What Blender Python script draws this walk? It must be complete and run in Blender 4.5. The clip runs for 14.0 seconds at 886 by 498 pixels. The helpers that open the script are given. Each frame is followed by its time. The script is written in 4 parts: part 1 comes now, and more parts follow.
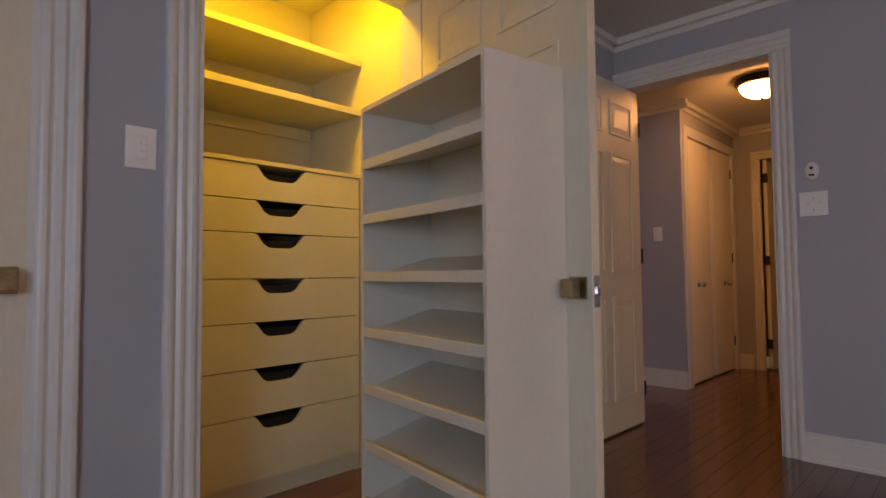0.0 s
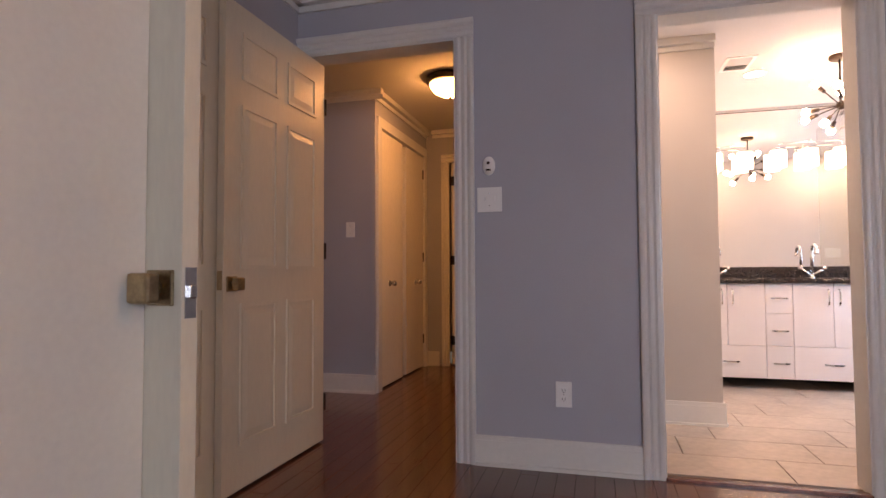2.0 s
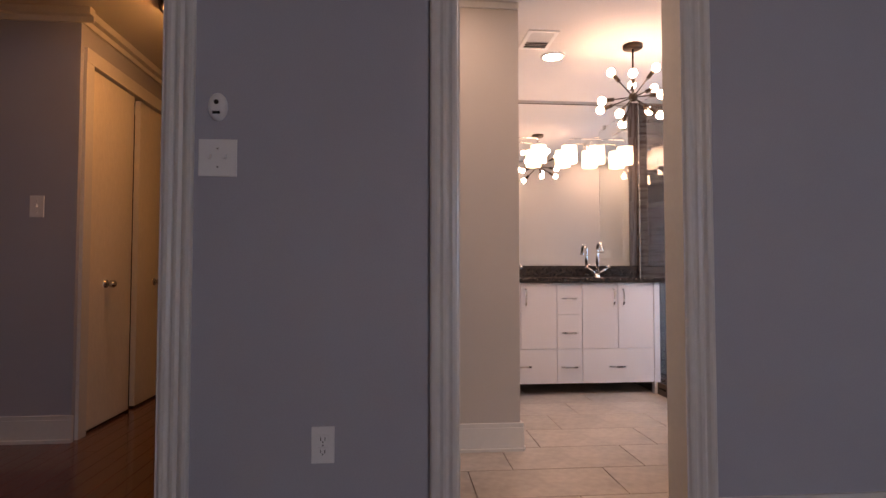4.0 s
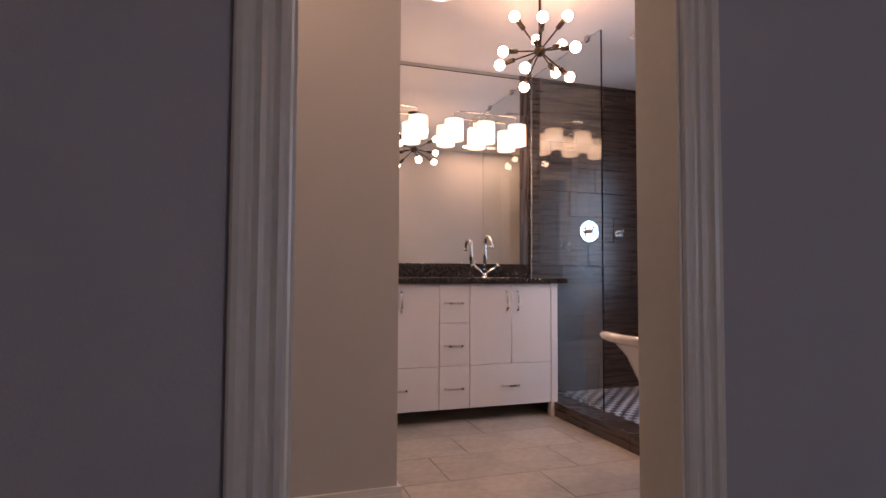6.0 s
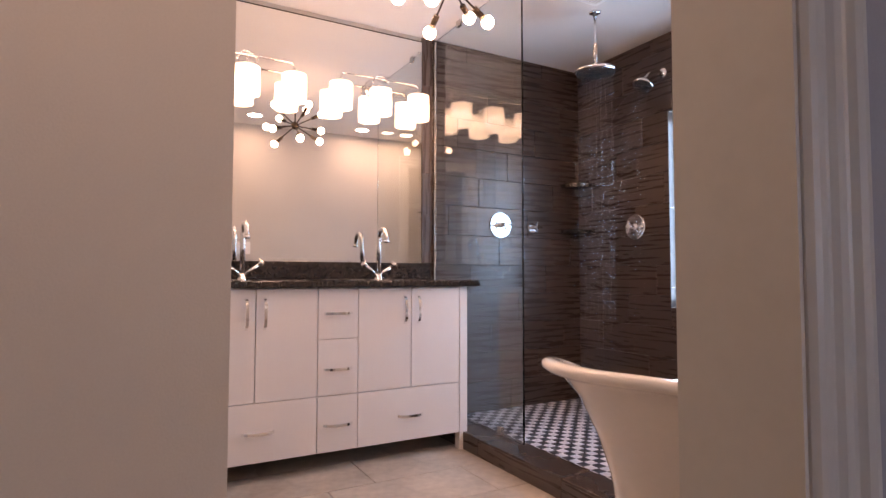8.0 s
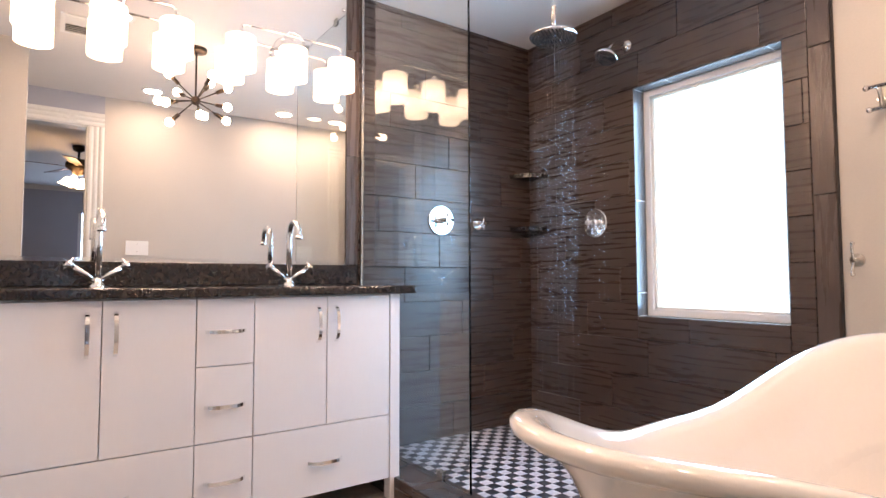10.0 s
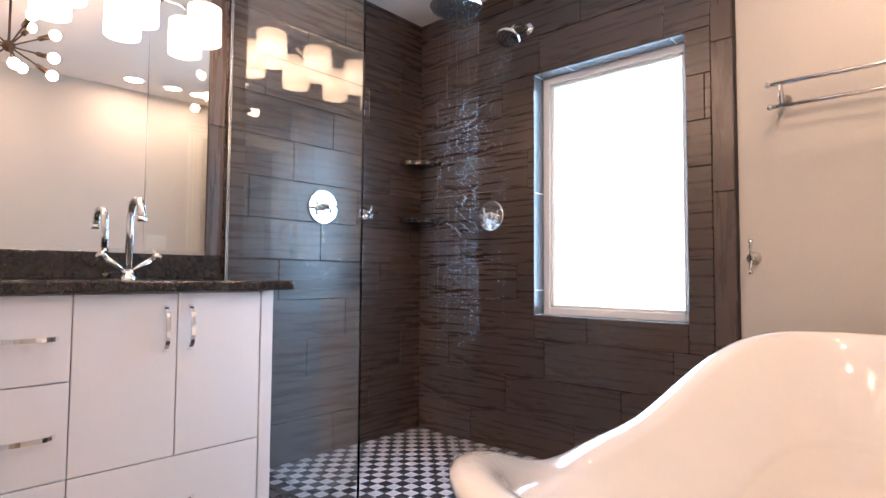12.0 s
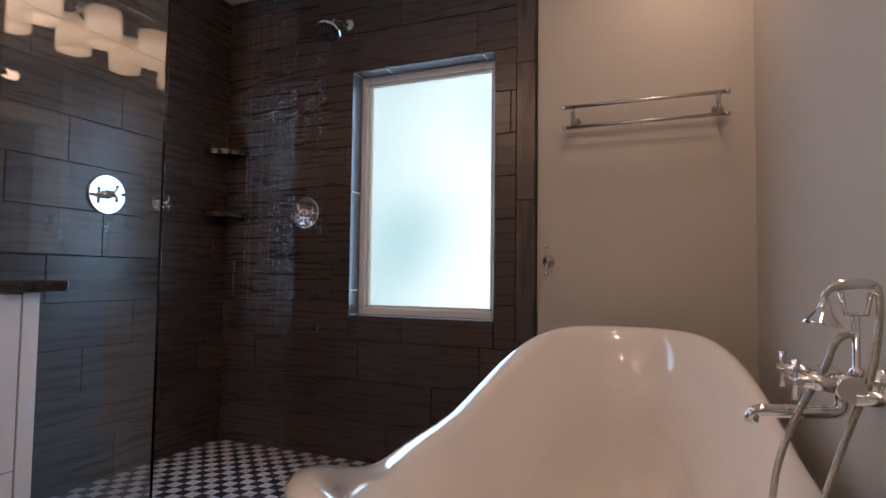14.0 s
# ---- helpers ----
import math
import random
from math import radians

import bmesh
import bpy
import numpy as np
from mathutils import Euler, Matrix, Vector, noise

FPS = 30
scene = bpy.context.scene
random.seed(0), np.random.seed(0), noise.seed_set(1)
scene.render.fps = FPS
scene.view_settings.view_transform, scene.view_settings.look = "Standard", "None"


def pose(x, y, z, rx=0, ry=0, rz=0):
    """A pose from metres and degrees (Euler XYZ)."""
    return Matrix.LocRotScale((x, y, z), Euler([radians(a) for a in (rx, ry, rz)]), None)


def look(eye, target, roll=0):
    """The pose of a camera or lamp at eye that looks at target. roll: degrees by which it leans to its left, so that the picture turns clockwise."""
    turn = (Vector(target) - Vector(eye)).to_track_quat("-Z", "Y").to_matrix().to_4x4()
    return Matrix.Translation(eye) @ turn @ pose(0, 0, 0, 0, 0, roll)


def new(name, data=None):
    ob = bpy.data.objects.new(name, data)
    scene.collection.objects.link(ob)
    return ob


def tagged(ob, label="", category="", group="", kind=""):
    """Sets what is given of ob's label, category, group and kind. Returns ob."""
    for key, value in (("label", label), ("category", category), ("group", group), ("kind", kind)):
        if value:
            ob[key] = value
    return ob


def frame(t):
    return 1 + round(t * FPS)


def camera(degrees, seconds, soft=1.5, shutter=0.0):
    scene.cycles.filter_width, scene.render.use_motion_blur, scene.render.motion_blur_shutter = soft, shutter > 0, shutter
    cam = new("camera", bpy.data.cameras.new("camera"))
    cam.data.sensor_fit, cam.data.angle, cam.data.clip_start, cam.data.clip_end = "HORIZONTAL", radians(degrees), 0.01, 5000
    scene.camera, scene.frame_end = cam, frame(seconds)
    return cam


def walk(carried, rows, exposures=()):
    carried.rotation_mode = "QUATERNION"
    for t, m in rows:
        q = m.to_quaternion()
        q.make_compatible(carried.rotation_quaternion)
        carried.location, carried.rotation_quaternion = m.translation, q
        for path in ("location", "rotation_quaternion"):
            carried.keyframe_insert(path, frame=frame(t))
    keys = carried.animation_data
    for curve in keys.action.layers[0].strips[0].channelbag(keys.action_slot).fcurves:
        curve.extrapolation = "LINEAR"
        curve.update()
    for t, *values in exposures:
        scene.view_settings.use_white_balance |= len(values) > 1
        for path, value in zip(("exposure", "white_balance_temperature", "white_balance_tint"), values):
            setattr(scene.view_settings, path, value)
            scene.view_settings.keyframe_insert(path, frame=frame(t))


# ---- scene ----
cam = camera(76.6, 14.0)
PATH = [
    (0, (0.188, 0.591, 0.948), (1.631, 1.973, 1.037), -0.5),
    (0.5, (0.305, 0.588, 0.942), (1.899, 1.794, 1.028), -0.4),
    (1, (0.43, 0.621, 0.939), (2.182, 1.582, 1.021), -0.3),
    (1.5, (0.597, 0.653, 0.924), (2.461, 1.374, 1.005), -0.4),
    (2, (0.797, 0.682, 0.929), (2.724, 1.21, 1.012), -0.3),
    (2.5, (0.988, 0.705, 0.939), (2.954, 1.062, 1.02), -0.2),
    (3, (1.168, 0.692, 0.936), (3.161, 0.84, 1.014), -0.0),
    (3.5, (1.403, 0.646, 0.919), (3.401, 0.609, 0.997), 0.0),
    (3.7, (1.497, 0.632, 0.919), (3.494, 0.539, 0.997), 0.0),
    (6, (2.547, 0.455, 0.882), (4.44, -0.179, 0.974), 0.3),
    (6.5, (2.738, 0.397, 0.88), (4.593, -0.333, 0.98), 0.5),
    (7, (2.898, 0.320, 0.881), (4.713, -0.509, 0.98), 0.4),
    (7.5, (3.045, 0.243, 0.884), (4.828, -0.657, 0.98), 0.3),
    (8, (3.205, 0.157, 0.888), (4.953, -0.811, 0.982), 0.1),
    (10.3, (3.745, -0.199, 0.89), (5.336, -1.377, 0.984), 0.0),
    (10.5, (3.783, -0.215, 0.895), (5.368, -1.433, 0.979), 0.1),
    (11, (3.83, -0.286, 0.894), (5.372, -1.556, 0.984), 0.1),
    (11.5, (3.9, -0.336, 0.896), (5.351, -1.709, 0.992), 0.3),
    (12, (3.967, -0.323, 0.881), (5.308, -1.804, 0.98), 0.4),
    (12.5, (4.033, -0.318, 0.9), (5.239, -1.91, 0.999), 0.5),
    (13, (4.054, -0.326, 0.902), (5.116, -2.017, 1.005), 0.5),
    (13.5, (4.04, -0.364, 0.892), (4.948, -2.143, 0.994), 0.6),
    (14, (4.02, -0.324, 0.888), (4.787, -2.169, 0.987), 0.7),
]
EXPOSURES = [(0, 0.18, 8600, 31), (0.5, 0.47, 8600, 31), (1.0, 0.65, 8600, 32), (1.5, 0.8, 8600, 34), (2.0, 0.55, 8500, 36), (3, 0.12, 8400, 36), (3.6, -0.15, 8300, 36), (6, -0.85, 8400, 40), (6.6, -0.8, 8400, 40), (7.4, -0.25, 8300, 39), (8, -0.2, 8300, 38), (10.3, 0.42, 7200, 22), (11.2, 0.52, 7100, 21), (12.5, -0.3, 7500, 27), (14, -1.38, 7500, 27)]
walk(cam, [(t, look(eye, target, roll)) for t, eye, target, roll in PATH], EXPOSURES)

# ---------------------------------------------------------------- world and lights
world = bpy.data.worlds.new("world")
scene.world = world
world.use_nodes = True
sky = world.node_tree.nodes.new("ShaderNodeTexSky")
sky.sky_type, sky.sun_disc = "NISHITA", False
sky.sun_elevation, sky.sun_rotation = radians(40), radians(200)
world.node_tree.links.new(sky.outputs[0], world.node_tree.nodes["Background"].inputs[0])
world.node_tree.nodes["Background"].inputs[1].default_value = 0.08


def lamp(name, kind, where, watts, colour, size=0.05, aim=None, size_y=None, spread=None):
    data = bpy.data.lights.new(name, kind)
    data.energy, data.color = watts, colour
    if kind == "AREA":
        data.shape, data.size, data.size_y = "RECTANGLE", size, size_y or size
        if spread:
            data.spread = radians(spread)
    else:
        data.shadow_soft_size = size
    ob = new(name, data)
    ob.matrix_world = look(where, aim) if aim else Matrix.Translation(where)
    return ob


COOL = (0.42, 0.64, 1.0)
lamp("bath_window_daylight", "AREA", (5.11, -2.742, 1.29), 28, (0.27, 0.60, 1.0), 0.64, (5.11, 0, 1.29), 1.10)
# cool fill for the bedroom, set at an added window out of view
lamp("bedroom_window_daylight", "AREA", (-2.12, -1.3, 1.35), 46, COOL, 1.4, (3, -0.6, 1.0), 1.3)
lamp("closet_glow", "AREA", (1.42, 2.60, 2.40), 12, (1.0, 0.66, 0.015), 0.5, (1.44, 2.86, 0), 0.15)


# ---------------------------------------------------------------- materials
def mat(name, colour, rough=0.5, metal=0.0, vary=0.06, scale=6.0, fine=60.0, bump=0.05, tint=None, stretch=(1, 1, 1), spec=0.5, coat=0.0, objvary=0.0):
    m = bpy.data.materials.new(name)
    m.use_nodes = True
    nt = m.node_tree
    b = nt.nodes["Principled BSDF"]
    b.inputs["Roughness"].default_value, b.inputs["Metallic"].default_value = rough, metal
    b.inputs["Specular IOR Level"].default_value = spec
    b.inputs["Coat Weight"].default_value = coat
    b.inputs["Coat Roughness"].default_value = 0.08
    tc = nt.nodes.new("ShaderNodeTexCoord")
    mp = nt.nodes.new("ShaderNodeMapping")
    mp.inputs["Scale"].default_value = stretch
    nt.links.new(tc.outputs["Object"], mp.inputs["Vector"])
    n1, n2 = nt.nodes.new("ShaderNodeTexNoise"), nt.nodes.new("ShaderNodeTexNoise")
    n1.inputs["Scale"].default_value, n2.inputs["Scale"].default_value = scale, fine
    n1.inputs["Detail"].default_value, n2.inputs["Detail"].default_value = 4, 6
    for n in (n1, n2):
        nt.links.new(mp.outputs[0], n.inputs["Vector"])
    mix = nt.nodes.new("ShaderNodeMix")
    mix.data_type = "FLOAT"
    mix.inputs[0].default_value = 0.4
    nt.links.new(n1.outputs["Fac"], mix.inputs[2])
    nt.links.new(n2.outputs["Fac"], mix.inputs[3])
    ramp = nt.nodes.new("ShaderNodeValToRGB")
    c = Vector(colour)
    lo = Vector(tint) if tint else c * (1 - 2.2 * vary)
    hi = c * (1 + 1.6 * vary)
    ramp.color_ramp.elements[0].position, ramp.color_ramp.elements[1].position = 0.32, 0.68
    ramp.color_ramp.elements[0].color = (*lo, 1)
    ramp.color_ramp.elements[1].color = (*hi, 1)
    nt.links.new(mix.outputs[0], ramp.inputs[0])
    out = ramp.outputs[0]
    if objvary:
        oi = nt.nodes.new("ShaderNodeObjectInfo")
        hsv = nt.nodes.new("ShaderNodeHueSaturation")
        mr = nt.nodes.new("ShaderNodeMapRange")
        mr.inputs[3].default_value, mr.inputs[4].default_value = 1 - objvary, 1 + objvary
        nt.links.new(oi.outputs["Random"], mr.inputs[0])
        nt.links.new(mr.outputs[0], hsv.inputs["Value"])
        nt.links.new(out, hsv.inputs["Color"])
        out = hsv.outputs[0]
    nt.links.new(out, b.inputs["Base Color"])
    rr = nt.nodes.new("ShaderNodeMapRange")
    rr.inputs[3].default_value, rr.inputs[4].default_value = rough * 0.8, min(1, rough * 1.2)
    nt.links.new(n1.outputs["Fac"], rr.inputs[0])
    nt.links.new(rr.outputs[0], b.inputs["Roughness"])
    if bump:
        bp = nt.nodes.new("ShaderNodeBump")
        bp.inputs["Strength"].default_value, bp.inputs["Distance"].default_value = bump, 0.004
        nt.links.new(n2.outputs["Fac"], bp.inputs["Height"])
        nt.links.new(bp.outputs[0], b.inputs["Normal"])
    return m


def glow(name, colour, strength):
    m = bpy.data.materials.new(name)
    m.use_nodes = True
    b = m.node_tree.nodes["Principled BSDF"]
    b.inputs["Base Color"].default_value = (0.8, 0.78, 0.72, 1)
    b.inputs["Roughness"].default_value = 0.5
    b.inputs["Emission Color"].default_value = (*colour, 1)
    b.inputs["Emission Strength"].default_value = strength
    return m


def glass(name, tint=(0.93, 0.97, 0.96), rough=0.0):
    m = bpy.data.materials.new(name)
    m.use_nodes = True
    b = m.node_tree.nodes["Principled BSDF"]
    b.inputs["Base Color"].default_value = (*tint, 1)
    b.inputs["Roughness"].default_value = rough
    b.inputs["Transmission Weight"].default_value = 1
    b.inputs["IOR"].default_value = 1.45
    return m


M = {
    "wall": mat("lavender_grey_paint", (0.395, 0.40, 0.44), 0.75, vary=0.03, scale=1.5, fine=180, bump=0.12),
    "bathwall": mat("pale_grey_paint", (0.51, 0.475, 0.43), 0.65, vary=0.025, scale=1.5, fine=180, bump=0.1),
    "ceil": mat("ceiling_paint", (0.62, 0.60, 0.57), 0.85, vary=0.02, scale=2, fine=120, bump=0.15),
    "bathceil": mat("bath_ceiling_paint", (0.72, 0.69, 0.66), 0.85, vary=0.02, scale=2, fine=120, bump=0.1),
    "trim": mat("white_trim_paint", (0.68, 0.67, 0.63), 0.35, vary=0.03, scale=3, fine=40, bump=0.04),
    "door": mat("white_door_paint", (0.70, 0.63, 0.49), 0.38, vary=0.035, scale=2.5, fine=90, bump=0.08, stretch=(1, 1, 0.25)),
    "closet": mat("closet_paint", (0.58, 0.55, 0.40), 0.5, vary=0.03, scale=2.5, fine=70, bump=0.05),
    # near-black: painted shade in drawers, hall closet and vent; also slots, nozzles
    "dark": mat("painted_shade_and_black_parts", (0.01, 0.009, 0.008), 0.9, vary=0.1),
    "plate": mat("white_plastic", (0.78, 0.78, 0.76), 0.3, vary=0.01, bump=0),
    "brass": mat("aged_brass", (0.42, 0.33, 0.20), 0.32, 1.0, vary=0.15, scale=25, fine=120, bump=0.08),
    "bronze": mat("dark_bronze", (0.055, 0.04, 0.03), 0.4, 0.9, vary=0.15, scale=20, bump=0.05),
    "chrome": mat("chrome", (0.82, 0.82, 0.82), 0.06, 1.0, vary=0.01, bump=0),
    "nickel": mat("brushed_nickel", (0.62, 0.60, 0.57), 0.24, 1.0, vary=0.04, scale=30, bump=0.03),
    "plank": mat("red_brown_oak", (0.12, 0.042, 0.021), 0.22, vary=0.28, scale=3, fine=26, bump=0.1, stretch=(0.35, 5, 1), coat=0.35, objvary=0.15),
    "subfloor": mat("dark_joint", (0.012, 0.007, 0.005), 0.8, vary=0.1),
    "tile": mat("beige_porcelain", (0.40, 0.35, 0.305), 0.42, vary=0.13, scale=4, fine=26, bump=0.06, objvary=0.06),
    "grout": mat("grey_grout", (0.27, 0.245, 0.22), 0.9, vary=0.08, scale=30),
    "showertile": mat("dark_grained_tile", (0.058, 0.037, 0.029), 0.28, vary=0.08, scale=2.2, fine=11, bump=0.14, stretch=(1.3, 1.3, 22), spec=0.6, objvary=0.13),
    "trimtile": mat("dark_grained_trim_tile", (0.066, 0.043, 0.034), 0.28, vary=0.09, scale=2.2, fine=11, bump=0.2, stretch=(22, 22, 1.3), spec=0.6, objvary=0.12),
    "darkgrout": mat("dark_grout", (0.022, 0.017, 0.015), 0.85, vary=0.1, scale=30),
    "mosaic_w": mat("pale_mosaic", (0.55, 0.54, 0.58), 0.35, vary=0.08, scale=20, objvary=0.08),
    "mosaic_b": mat("charcoal_mosaic", (0.045, 0.042, 0.052), 0.35, vary=0.15, scale=20, objvary=0.15),
    "vanity": mat("white_lacquer", (0.72, 0.69, 0.69), 0.32, vary=0.008, scale=4, fine=90, bump=0.03, stretch=(1, 1, 0.3)),
    "counter": mat("black_brown_granite", (0.018, 0.013, 0.011), 0.16, vary=0.55, scale=60, fine=170, bump=0.02, tint=(0.004, 0.003, 0.003)),
    "enamel": mat("white_enamel", (0.84, 0.79, 0.74), 0.1, vary=0.012, scale=2, bump=0, coat=0.5),
    "mirror": mat("mirror_silver", (0.86, 0.86, 0.85), 0.0, 1.0, vary=0.0, bump=0),
    "glass": glass("clear_glass"),
    "frost": glass("frosted_glass", (0.95, 0.98, 0.98), 0.45),
    "shade": glow("lit_white_shade", (1.0, 0.75, 0.53), 6.5),
    "bulb": glow("lit_bulb", (1.0, 0.74, 0.53), 60.0),
    "dome": glow("lit_dome_glass", (1.0, 0.50, 0.16), 38.0),
    "down": glow("lit_downlight", (1.0, 0.80, 0.63), 150.0),
    "fanshade": glow("lit_fan_shade", (1.0, 0.64, 0.32), 22.0),
    "vinyl": mat("white_vinyl", (0.75, 0.74, 0.74), 0.35, vary=0.02),
    "water": glass("water", (0.96, 0.96, 1), 0.15),
    "rack": mat("white_rack_paint", (0.70, 0.665, 0.58), 0.45, vary=0.03, scale=2.5, fine=70, bump=0.05),
    "halldoor": mat("pale_hall_door_paint", (0.80, 0.75, 0.64), 0.38, vary=0.05, scale=2.0, fine=60, bump=0.08, stretch=(1, 1, 0.3)),
    # smoother shower tile, its colour lightened and greyed to carry window light
    "reveal": mat("smooth_window_lit_reveal_tile", (0.085, 0.075, 0.07), 0.22, vary=0.15, scale=2.2, fine=11, bump=0.12, stretch=(26, 26, 0.55), spec=0.7),
    "blade": mat("walnut_blade", (0.09, 0.035, 0.018), 0.35, vary=0.2, scale=4, fine=20),
    "hose": mat("metal_hose", (0.60, 0.56, 0.50), 0.25, 1.0, vary=0.25, scale=4, fine=240, bump=0.5),
}

# a drum shade glows most round the lamp inside it
nt = M["shade"].node_tree
geo, sep = nt.nodes.new("ShaderNodeTexCoord"), nt.nodes.new("ShaderNodeSeparateXYZ")
rp = nt.nodes.new("ShaderNodeMapRange")
rp.interpolation_type = "SMOOTHSTEP"
for i, v in ((1, 0.0), (2, 0.075), (3, 9.0), (4, 4.5)):
    rp.inputs[i].default_value = v
off, size = nt.nodes.new("ShaderNodeMath"), nt.nodes.new("ShaderNodeMath")
off.operation, size.operation = "SUBTRACT", "ABSOLUTE"
off.inputs[1].default_value = 1.872
nt.links.new(geo.outputs["Object"], sep.inputs[0])
nt.links.new(sep.outputs["Z"], off.inputs[0])
nt.links.new(off.outputs[0], size.inputs[0])
nt.links.new(size.outputs[0], rp.inputs[0])
nt.links.new(rp.outputs[0], nt.nodes["Principled BSDF"].inputs["Emission Strength"])

# daylight seen through the frosted pane: bright sky over blurred greenery
back = bpy.data.materials.new("outdoor_haze")
back.use_nodes = True
nt = back.node_tree
for node in list(nt.nodes):
    if node.type == "BSDF_PRINCIPLED":
        nt.nodes.remove(node)
em = nt.nodes.new("ShaderNodeEmission")
tc = nt.nodes.new("ShaderNodeTexCoord")
nz = nt.nodes.new("ShaderNodeTexNoise")
nz.inputs["Scale"].default_value = 1.4
rp = nt.nodes.new("ShaderNodeValToRGB")
rp.color_ramp.elements[0].position, rp.color_ramp.elements[1].position = 0.35, 0.62
rp.color_ramp.elements[0].color, rp.color_ramp.elements[1].color = (0.22, 0.54, 0.62, 1), (0.74, 0.98, 1.06, 1)
nt.links.new(tc.outputs["Object"], nz.inputs["Vector"])
nt.links.new(nz.outputs["Fac"], rp.inputs[0])
nt.links.new(rp.outputs[0], em.inputs["Color"])
em.inputs["Strength"].default_value = 3.6
nt.links.new(em.outputs[0], nt.nodes["Material Output"].inputs["Surface"])
M["haze"] = back


# ---------------------------------------------------------------- mesh helpers
def box(bm, x0, x1, y0, y1, z0, z1, m=None):
    x0, x1, y0, y1, z0, z1 = min(x0, x1), max(x0, x1), min(y0, y1), max(y0, y1), min(z0, z1), max(z0, z1)
    co = [(x, y, z) for x in (x0, x1) for y in (y0, y1) for z in (z0, z1)]
    v = [bm.verts.new(m @ Vector(c) if m else c) for c in co]
    for f in ((0, 1, 3, 2), (4, 6, 7, 5), (0, 4, 5, 1), (2, 3, 7, 6), (0, 2, 6, 4), (1, 5, 7, 3)):
        bm.faces.new([v[i] for i in f])
    return bm


def boxes(*dims, bevel=0.0, m=None):
    bm = bmesh.new()
    for d in dims:
        box(bm, *d, m=m)
    if bevel:
        bmesh.ops.bevel(bm, geom=list(bm.edges), offset=bevel, segments=2, affect="EDGES", profile=0.5)
    return bm


def lathe(profile, axis_at=(0, 0, 0), n=28, m=None):
    bm = bmesh.new()
    rings = []
    for r, z in profile:
        if r < 1e-5:
            p = Vector((axis_at[0], axis_at[1], axis_at[2] + z))
            rings.append([bm.verts.new(m @ p if m else p)])
        else:
            ring = []
            for i in range(n):
                a = 2 * math.pi * i / n
                p = Vector((axis_at[0] + r * math.cos(a), axis_at[1] + r * math.sin(a), axis_at[2] + z))
                ring.append(bm.verts.new(m @ p if m else p))
            rings.append(ring)
    for a, b in zip(rings, rings[1:]):
        for i in range(n):
            j = (i + 1) % n
            if len(a) == 1 and len(b) == 1:
                continue
            if len(a) == 1:
                bm.faces.new((a[0], b[j], b[i]))
            elif len(b) == 1:
                bm.faces.new((a[i], a[j], b[0]))
            else:
                bm.faces.new((a[i], a[j], b[j], b[i]))
    for f in bm.faces:
        f.smooth = True
    return bm


def tube(points, r, n=12, bm=None, flat=1.0):
    """A round bar along a line of points; flat squeezes its section."""
    bm = bm or bmesh.new()
    pts = [Vector(p) for p in points]
    rings, prev = [], None
    for i, p in enumerate(pts):
        d = (pts[min(i + 1, len(pts) - 1)] - pts[max(i - 1, 0)]).normalized()
        side = d.cross(Vector((0, 0, 1))) if prev is None else prev - d * prev.dot(d)
        if side.length < 1e-4:
            side = d.cross(Vector((1, 0, 0)))
        side.normalize()
        prev = side
        up = side.cross(d)
        rr = r[i] if isinstance(r, (list, tuple)) else r
        rings.append([bm.verts.new(p + rr * (side * math.cos(2 * math.pi * k / n) + up * math.sin(2 * math.pi * k / n) * flat)) for k in range(n)])
    for a, b in zip(rings, rings[1:]):
        for k in range(n):
            f = bm.faces.new((a[k], a[(k + 1) % n], b[(k + 1) % n], b[k]))
            f.smooth = True
    bm.faces.new(rings[0][::-1])
    bm.faces.new(rings[-1])
    return bm


def ball(at, r, bm=None, u=14, v=9):
    bm = bm or bmesh.new()
    bmesh.ops.create_uvsphere(bm, u_segments=u, v_segments=v, radius=r, matrix=Matrix.Translation(at))
    for f in bm.faces:
        f.smooth = True
    return bm


def arc(a, b, c, n=8):
    a, b, c = Vector(a), Vector(b), Vector(c)
    return [(1 - t) ** 2 * a + 2 * t * (1 - t) * b + t * t * c for t in [i / n for i in range(n + 1)]]


def to_mesh(name, bm, material):
    bmesh.ops.recalc_face_normals(bm, faces=list(bm.faces))
    me = bpy.data.meshes.new(name)
    bm.to_mesh(me)
    bm.free()
    me.materials.append(material)
    return me


def part(name, bm, material, parent=None, label=""):
    ob = new(name, to_mesh(name, bm, material))
    if parent:
        ob.parent = parent
    if label:
        ob["label"] = label
    return ob


def thing(name, at, label, category, group="", kind=""):
    ob = new(name)
    ob.empty_display_size = 0.05
    ob.location = at
    bpy.context.view_layer.update()
    return tagged(ob, label, category, group, kind)


def under(parent, *obs):
    """Parts that were built at their place in the room come under a thing that stands at its base."""
    for ob in obs:
        ob.parent = parent
        ob.matrix_parent_inverse = Matrix.Translation(-parent.location)
    return parent


def setting(name, bm, material, label, category):
    return tagged(part(name, bm, material), label, category, kind="structure")


def single(name, bm, material, label, category, group=""):
    return tagged(part(name, bm, material), label, category, group)

# ---------------------------------------------------------------- the shell
H_BED, H_HALL, H_BATH = 2.42, 2.36, 2.365
XA, XB = 3.505, 3.635         # the wall between bedroom and bath / hall
YB = 2.24                     # bedroom wall with the closets
YW, XW = -2.664, 6.27         # bathroom walls: window wall, vanity wall
HD0, HD1 = 1.355, 2.20        # hall doorway
BD0, BD1 = -0.392, 0.40       # bathroom doorway
DOOR_Z = 2.108
CL0, CL1 = 0.872, 1.80         # closet doorway

